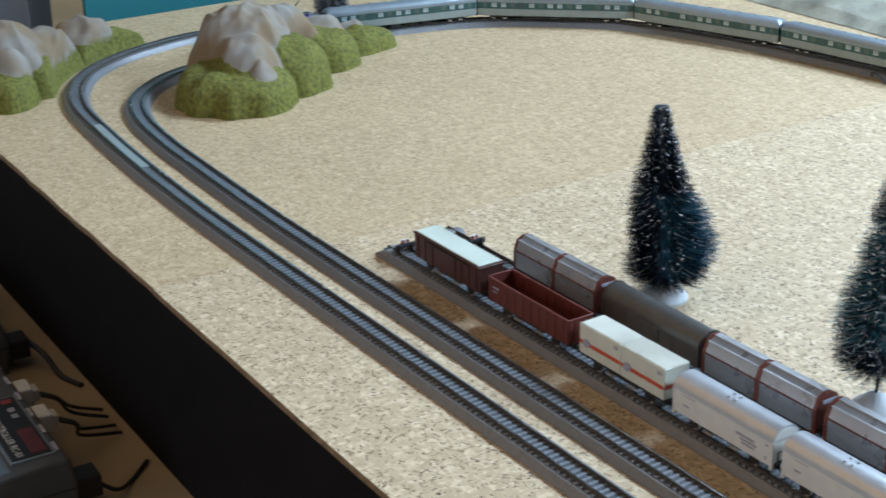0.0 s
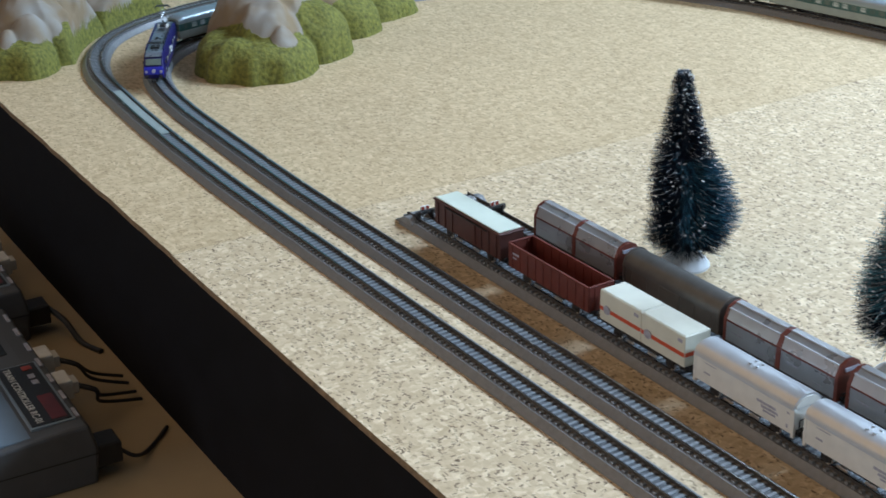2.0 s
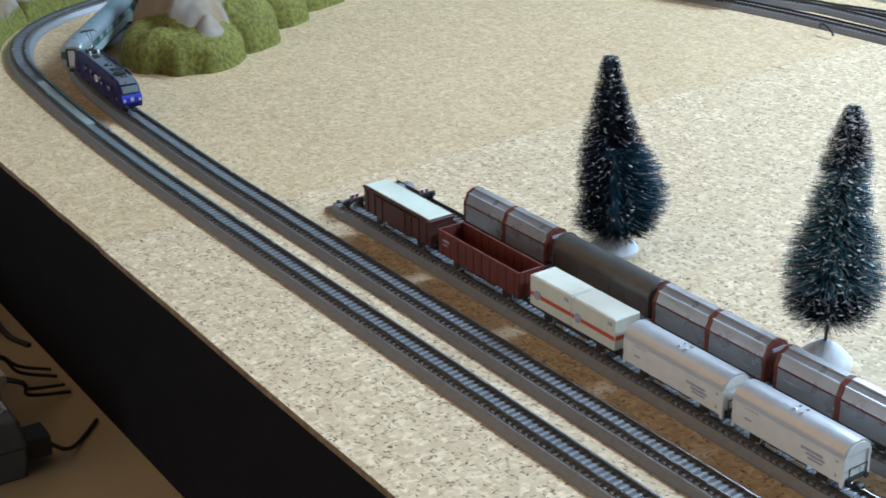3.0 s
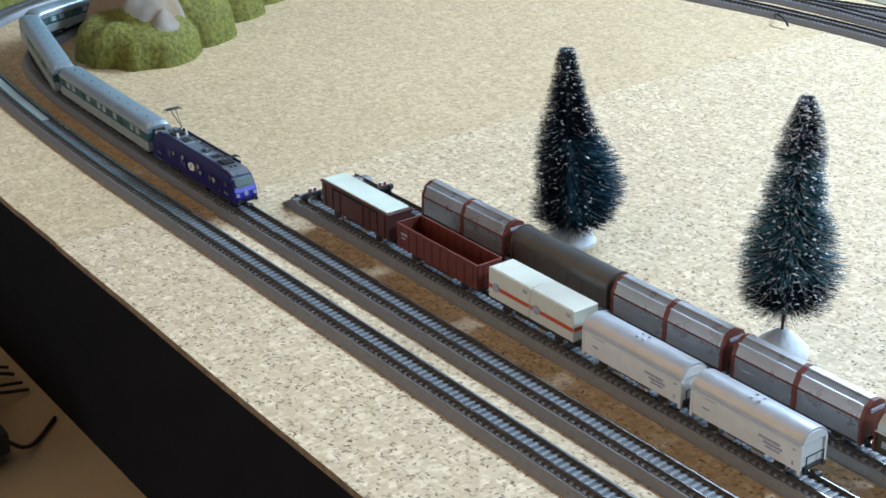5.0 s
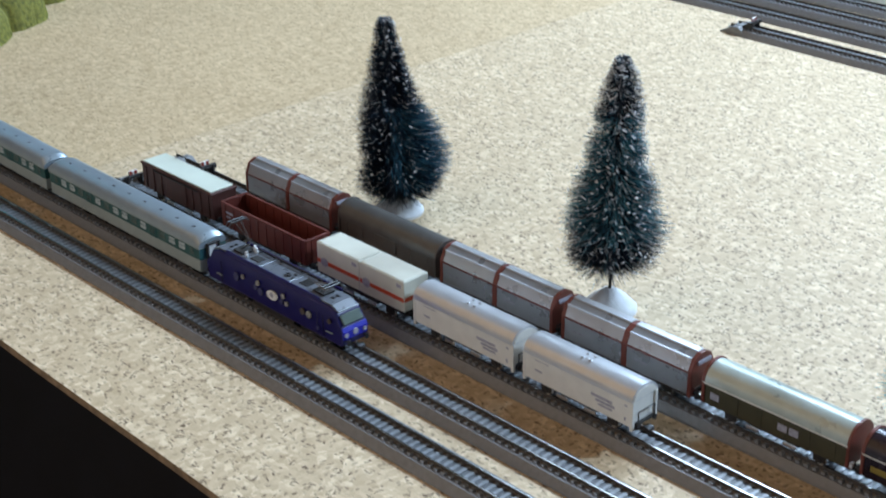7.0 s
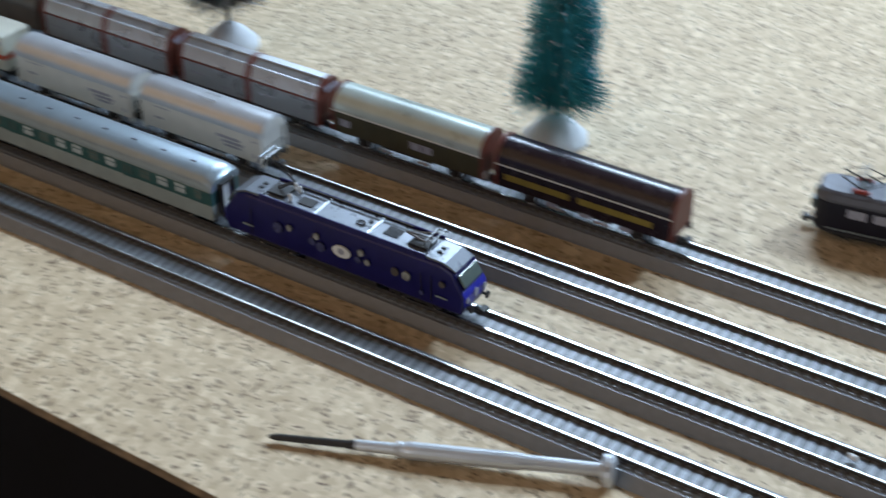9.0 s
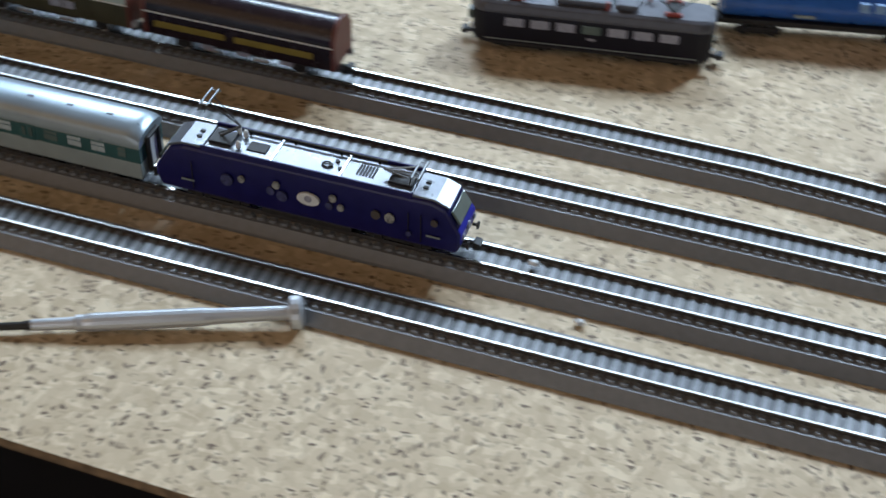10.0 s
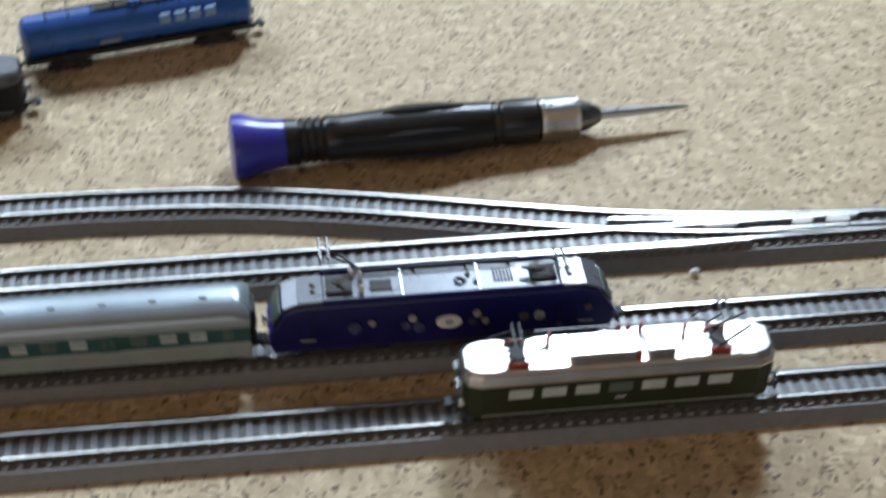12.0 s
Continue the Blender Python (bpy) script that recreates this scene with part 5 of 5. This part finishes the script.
hill("hill", "moulded model hill ridge with pale rock and moss beside the bend",
     [(-0.488, -0.018, 0.026, 0.022, 0.021, 0.28), (-0.500, 0.008, 0.022, 0.022, 0.025, 0.36), (-0.526, 0.032, 0.024, 0.024, 0.019, 0.40), (-0.556, 0.080, 0.026, 0.028, 0.017, 0.42)],
     [(-0.484, -0.024, 0.014, 0.012, 0.0265, 0.50), (-0.488, -0.010, 0.015, 0.016, 0.036, 0.60), (-0.510, -0.002, 0.031, 0.030, 0.043, 0.62), (-0.524, 0.024, 0.026, 0.030, 0.033, 0.62), (-0.560, 0.066, 0.027, 0.027, 0.027, 0.58)],
     -0.60, -0.445, -0.055, 0.125, [OUTER])


# ---- tools lying on the board ----
def small_screwdriver():
    a, b = Vector((0.2240, -0.0400, 0.0016)), Vector((0.3028, -0.0080, 0.0040))
    d = b - a
    L = d.length
    ob = thing("small_screwdriver", "slim silver precision screwdriver lying on the board", "screwdriver", Matrix.Translation(a) @ d.to_track_quat("X", "Z").to_matrix().to_4x4())
    part("blade", made(lathe, [(0, 0.0004), (0.002, 0.0009), (0.020, 0.0010), (0.0205, 0.0012), (0.022, 0.0012)], 12), FRAME, ob, "dark steel blade", smooth=True)
    rows = [(0.022, 0.0014), (0.032, 0.0015), (0.0325, 0.0020), (0.034, 0.0019), (0.036, 0.0022), (0.062, 0.0022), (0.064, 0.0019), (L - 0.003, 0.0017)]
    bm = made(lathe, rows, 16)
    part("grip", bm, SILVER_ROOF, ob, "knurled silver grip", smooth=False)
    part("swivel_cap", made(lathe, [(L - 0.0035, 0.0018), (L - 0.0030, 0.0040), (L - 0.0008, 0.0042), (L, 0.0030)], 20), SILVER_ROOF, ob, "round swivel cap", bevel=0.0002)


def big_screwdriver():
    a, b = Vector((0.4290, 0.0970, 0.0088)), Vector((0.5570, 0.1078, 0.0050))
    d = b - a
    L = d.length
    ob = thing("screwdriver", "black-handled screwdriver with a blue cap and steel chuck", "screwdriver", Matrix.Translation(a) @ d.to_track_quat("X", "Z").to_matrix().to_4x4())
    part("cap", made(lathe, [(0, 0.0062), (0.0006, 0.0086), (0.003, 0.0089), (0.008, 0.0073), (0.0145, 0.0063)], 24), CAP_BLUE, ob, "translucent-looking blue cap", smooth=True)
    rows = [(0.0145, 0.0066), (0.018, 0.0064)]
    for k in range(4):
        rows += [(0.0185 + k * 0.0022, 0.0058), (0.0196 + k * 0.0022, 0.0065)]
    rows += [(0.030, 0.0062), (0.040, 0.0068), (0.056, 0.0072), (0.066, 0.0066), (0.071, 0.0064), (0.0716, 0.0058), (0.0728, 0.0064), (0.0738, 0.0058), (0.075, 0.0064), (0.084, 0.0064), (0.085, 0.0050)]
    part("handle", made(lathe, rows, 24), HANDLE, ob, "black ribbed handle", smooth=True)
    for k in range(6):
        bm = bmesh.new()
        ang = k * math.pi / 3 + 0.5
        c = Vector((0.052, 0.0071 * math.cos(ang), 0.0071 * math.sin(ang)))
        lathe(bm, [(-0.011, 0.0002), (-0.006, 0.0009), (0, 0.0011), (0.006, 0.0009), (0.011, 0.0002)], 8)
        bmesh.ops.translate(bm, verts=bm.verts, vec=c)
        part("grip_rib", bm, HANDLE, ob, smooth=True)
    rows = [(0.085, 0.0058)]
    for k in range(9):
        rows += [(0.0860 + k * 0.0010, 0.0061), (0.0865 + k * 0.0010, 0.0057)]
    rows += [(0.0955, 0.0060), (0.0962, 0.0050)]
    part("chuck", made(lathe, rows, 26), SILVERY, ob, "knurled steel chuck")
    part("collet", made(lathe, [(0.0962, 0.0046), (0.099, 0.0040), (0.1025, 0.0022)], 18), STEEL, ob)
    part("bit", made(lathe, [(0.1025, 0.0016), (0.113, 0.0014), (0.117, 0.0012), (L - 0.004, 0.0008), (L, 0.0004)], 12), SILVERY, ob, "slim steel bit")


small_screwdriver()
big_screwdriver()
rnd = random.Random(2)
for x, y, z in ((0.3490, 0.0255, 0.0050), (0.3640, 0.0135, 0.0010), (0.5440, 0.0440, 0.0010)):
    bm = bmesh.new()
    bmesh.ops.create_icosphere(bm, subdivisions=2, radius=0.0012)
    for v in bm.verts:
        v.co = Vector((v.co.x * 1.1, v.co.y * 0.8, v.co.z * 0.7)) * rnd.uniform(0.85, 1.1)
    bmesh.ops.translate(bm, verts=bm.verts, vec=(x, y, z))
    tagged(part("foam_crumb", bm, WHITE), "tiny white foam crumb lying by the track", "crumb", "crumbs")


# ---- train controllers and their wires on the table ----
TZ = TABLE_Z - 0.0002


def controller(m, label):
    """x runs along the plug side, y towards the plugs."""
    ob = thing("train_controller", label, "controller", m, "train controllers")
    L, W, H = 0.140, 0.085, 0.030
    bm = bmesh.new()
    prism(bm, [(-W, 0.0), (0, 0.0), (0.002, 0.018), (-0.001, H), (-0.010, H + 0.0004), (-W, H - 0.004)], 0, L)
    part("case", bm, GREY_CTRL, ob, "dark grey plastic case", bevel=0.0015)
    part("case_seam", boxes((-0.0002, L + 0.0002, -W + 0.001, 0.0012, 0.0150, 0.0155)), BLACK, ob)
    part("dial_plate", boxes((0.050, L - 0.004, -W + 0.002, -0.0260, H - 0.0050, H - 0.0004)), DIAL, ob, "blue-grey dial plate", bevel=0.0004)
    bm = bmesh.new()
    c = Vector((L - 0.052, -0.049, 0))
    for k in range(40):
        a0, a1 = k * math.pi / 20, (k + 1) * math.pi / 20
        q = [bm.verts.new((c.x + r * math.cos(a), c.y + r * math.sin(a), H + 0.0002)) for r, a in ((0.0165, a0), (0.0200, a0), (0.0200, a1), (0.0165, a1))]
        w = [bm.verts.new((v.co.x, v.co.y, H - 0.0010)) for v in q]
        bm.faces.new(q)
        bm.faces.new((q[0], w[0], w[1], q[1])), bm.faces.new((q[2], w[2], w[3], q[3])), bm.faces.new((q[1], w[1], w[2], q[2])), bm.faces.new((q[3], w[3], w[0], q[0]))
    ring = part("scale_ring", bm, PLUG, ob, "white speed scale ring")
    for k in range(-4, 5):
        a = radians(20 * k)
        p, q = [Vector((c.x + r * math.cos(a), c.y + r * math.sin(a), H + 0.0002)) for r in (0.0172, 0.0194)]
        part("scale_mark", made(rod, p, q, 0.0003), KNOB, ring)
    bm = bmesh.new()
    n = 48
    prof = [(0, 0.0150), (0.004, 0.0150), (0.0045, 0.0125), (0.014, 0.0115), (0.0155, 0.0100), (0.0158, 0.002)]
    rings = [[bm.verts.new((c.x + r * (1 + (0.025 if k % 2 else 0)) * math.cos(2 * math.pi * k / n), c.y + r * (1 + (0.025 if k % 2 else 0)) * math.sin(2 * math.pi * k / n), H - 0.001 + z)) for k in range(n)] for z, r in prof]
    for a, b in zip(rings, rings[1:]):
        for k in range(n):
            bm.faces.new((a[k], a[(k + 1) % n], b[(k + 1) % n], b[k]))
    bm.faces.new(rings[-1])
    part("knob", bm, KNOB, ob, "ribbed grey speed knob")
    rim = part("label_rim", boxes((L - 0.0715, L - 0.0085, -0.0245, -0.0045, H - 0.002, H + 0.0009)), KNOB, ob, "thin grey rim of the label")
    lab = part("label_plate", boxes((L - 0.0700, L - 0.0100, -0.0235, -0.0058, H - 0.002, H + 0.0014)), BLACK, ob, "black label plate with red field")
    part("red_field", boxes((L - 0.0360, L - 0.0120, -0.0140, -0.0072, H, H + 0.0016)), LABEL_RED, lab, "dark red field")
    part("red_lamp", boxes((L - 0.0675, L - 0.0635, -0.0125, -0.0080, H, H + 0.0017)), RED, lab)
    for x in (0.0585, 0.0520):
        part("mark", boxes((L - x, L - x + 0.0040, -0.0120, -0.0090, H, H + 0.0016)), LETTER_GREY, lab)
    cu = bpy.data.curves.new("words", "FONT")
    cu.body, cu.size, cu.align_x, cu.align_y = "TRAIN CONTROLLER RC-01", 0.0046, "LEFT", "CENTER"
    cu.extrude = 0.0001
    cu.materials.append(PLUG)
    tx = new("lettering", cu)
    tx.parent = lab
    tx.matrix_basis = pose(L - 0.0685, -0.0195, H + 0.0016)
    for x in (L - 0.104, L - 0.130):
        slot = part("lever_slot", boxes((x, x + 0.018, -0.036, -0.013, H - 0.004, H + 0.0004)), BLACK, ob, "black lever recess", bevel=0.001)
        part("lever", boxes((x + 0.006, x + 0.012, -0.030, -0.022, H - 0.001, H + 0.009)), BLACK, slot, bevel=0.001)
    for i in range(7):
        x = 0.010 + i * 0.0185
        part("print_bar", boxes((x, x + 0.0085, -0.0040, -0.0022, H - 0.0005, H + 0.0007)), LETTER_GREY, ob, "small illegible print")
    for x in (L - 0.090, L - 0.060):
        p = part("plug", boxes((x, x + 0.013, -0.001, 0.006, H - 0.011, H - 0.001)), PLUG, ob, "white wire plug", bevel=0.0008)
        part("plug_body", boxes((x + 0.002, x + 0.010, 0.006, 0.0095, H - 0.010, H - 0.004)), PLUG, p, bevel=0.0005)
    part("power_plug", boxes((L - 0.016, L - 0.002, -0.001, 0.013, 0.006, 0.017)), BLACK, ob, "black power plug", bevel=0.001)
    return ob


def cable(points, r, label):
    bm = bmesh.new()
    line = []
    p = [Vector(q) for q in points]
    p = [2 * p[0] - p[1]] + p + [2 * p[-1] - p[-2]]
    for i in range(1, len(p) - 2):
        for k in range(8):
            u = k / 8
            line.append(0.5 * (2 * p[i] + (p[i + 1] - p[i - 1]) * u + (2 * p[i - 1] - 5 * p[i] + 4 * p[i + 1] - p[i + 2]) * u * u + (3 * p[i] - p[i - 1] - 3 * p[i + 1] + p[i + 2]) * u ** 3))
    tube(bm, line, r)
    tagged(part("cable", bm, BLACK), label, "cable", "controller wires")


cable([(-0.211, 0.446, 0.0015), (-0.208, 0.442, 0.005), (-0.202, 0.439, 0.0068), (-0.196, 0.438, 0.005), (-0.193, 0.438, 0.0015)], 0.0007, "short loop of black wire at the track edge")
A = pose(-0.3067, -0.0958, TZ, 0, 0, -2.5)
controller(A, "grey model train controller with knob and black label")
controller(pose(-0.4611, -0.0751, TZ, 0, 0, -2.5), "grey model train controller beside another one")
for k in range(4):
    a = A @ Vector((0.054 + 0.003 * k if k < 2 else 0.078 + 0.003 * k, 0.009, 0.022))
    e = Vector((-0.252 + 0.009 * k, -0.0545, TZ + 0.0012))
    cable([a, a + Vector((0.005, 0.008, -0.003)), (a + e) / 2 + Vector((0, -0.002 * k, -0.003)), e], 0.0009, "thin black wire running under the board")
a = A @ Vector((0.133, 0.013, 0.010))
cable([a, a + Vector((0.003, 0.006, -0.004)), a + Vector((-0.006, 0.016, -0.0085)), Vector((-0.196, -0.0555, TZ + 0.0012))], 0.0010, "black power lead on the table")
a = Vector((-0.335, -0.068, TZ + 0.012))
cable([a, a + Vector((0.020, 0.004, -0.002)), a + Vector((0.034, 0.008, -0.0108)), a + Vector((0.052, 0.0135, -0.0108))], 0.0016, "thick black lead between the controllers")


# ---- the train and its way ----
LOCO = blue_loco()
COACHES = [coach()]
for k in range(4):
    COACHES.append(copy_thing(COACHES[0], pose(0, 0, 0)))
FRONT = [
    (0, -0.5370), (0.5, -0.5050), (1, -0.4730), (1.5, -0.4355), (2, -0.3950), (2.5, -0.3540), (3, -0.3150), (5, -0.1445), (5.5, -0.0975), (6, -0.0500), (6.5, -0.0005), (8.5, 0.1968), (9, 0.2440), (9.5, 0.2852), (10, 0.3322), (10.5, 0.3782), (11, 0.4268), (11.5, 0.4692), (12, 0.5173),
]
ZERO = 1.25  # metres along the inner line from its start to x = 0


def front_at(t):
    for (t0, s0), (t1, s1) in zip(FRONT, FRONT[1:]):
        if t <= t1:
            return s0 + (s1 - s0) * (t - t0) / (t1 - t0)
    return FRONT[-1][1]


def ride(s_mid, half):
    """The pose of a vehicle whose middle is s_mid along the run, on two bogies half apart."""
    f, _ = along(INNER, ZERO - (s_mid + half))
    r, _ = along(INNER, ZERO - (s_mid - half))
    d = f - r
    c = (f + r) / 2
    return pose(c.x, c.y, RAILTOP, 0, 0, math.degrees(math.atan2(d.y, d.x)))


# ---- the sleepers before the camera, one by one ----
def sleeper_mesh():
    me = bpy.data.meshes.new("sleeper")
    vs = [(sx * hx, sy * hy, z) for z, hx, hy in ((-0.0002, 0.00085, 0.0056), (0.0006, 0.00065, 0.0053)) for sx, sy in ((-1, -1), (1, -1), (1, 1), (-1, 1))]
    me.from_pydata(vs, [], [(4, 5, 6, 7), (0, 1, 5, 4), (1, 2, 6, 5), (2, 3, 7, 6), (3, 0, 4, 7)])
    me.materials.append(SLEEPER)
    return me


SLEEPER_MESH = sleeper_mesh()
for owner, m in NEAR_SLEEPERS:
    piece = new("sleeper", SLEEPER_MESH)
    piece.parent, piece.matrix_basis = owner, m


def motions():
    times = [i * 0.25 for i in range(49)]
    gap = 0.0032
    starts = [(LOCO, 0.0400, 0.024)]
    back = 0.0800 + gap
    for c in COACHES:
        starts.append((c, back + COACH / 2, 0.040))
        back += COACH + gap * 0.5
    for ob, mid, half in starts:
        walk(ob, [(t, ride(front_at(t) - mid, half)) for t in times])


motions()
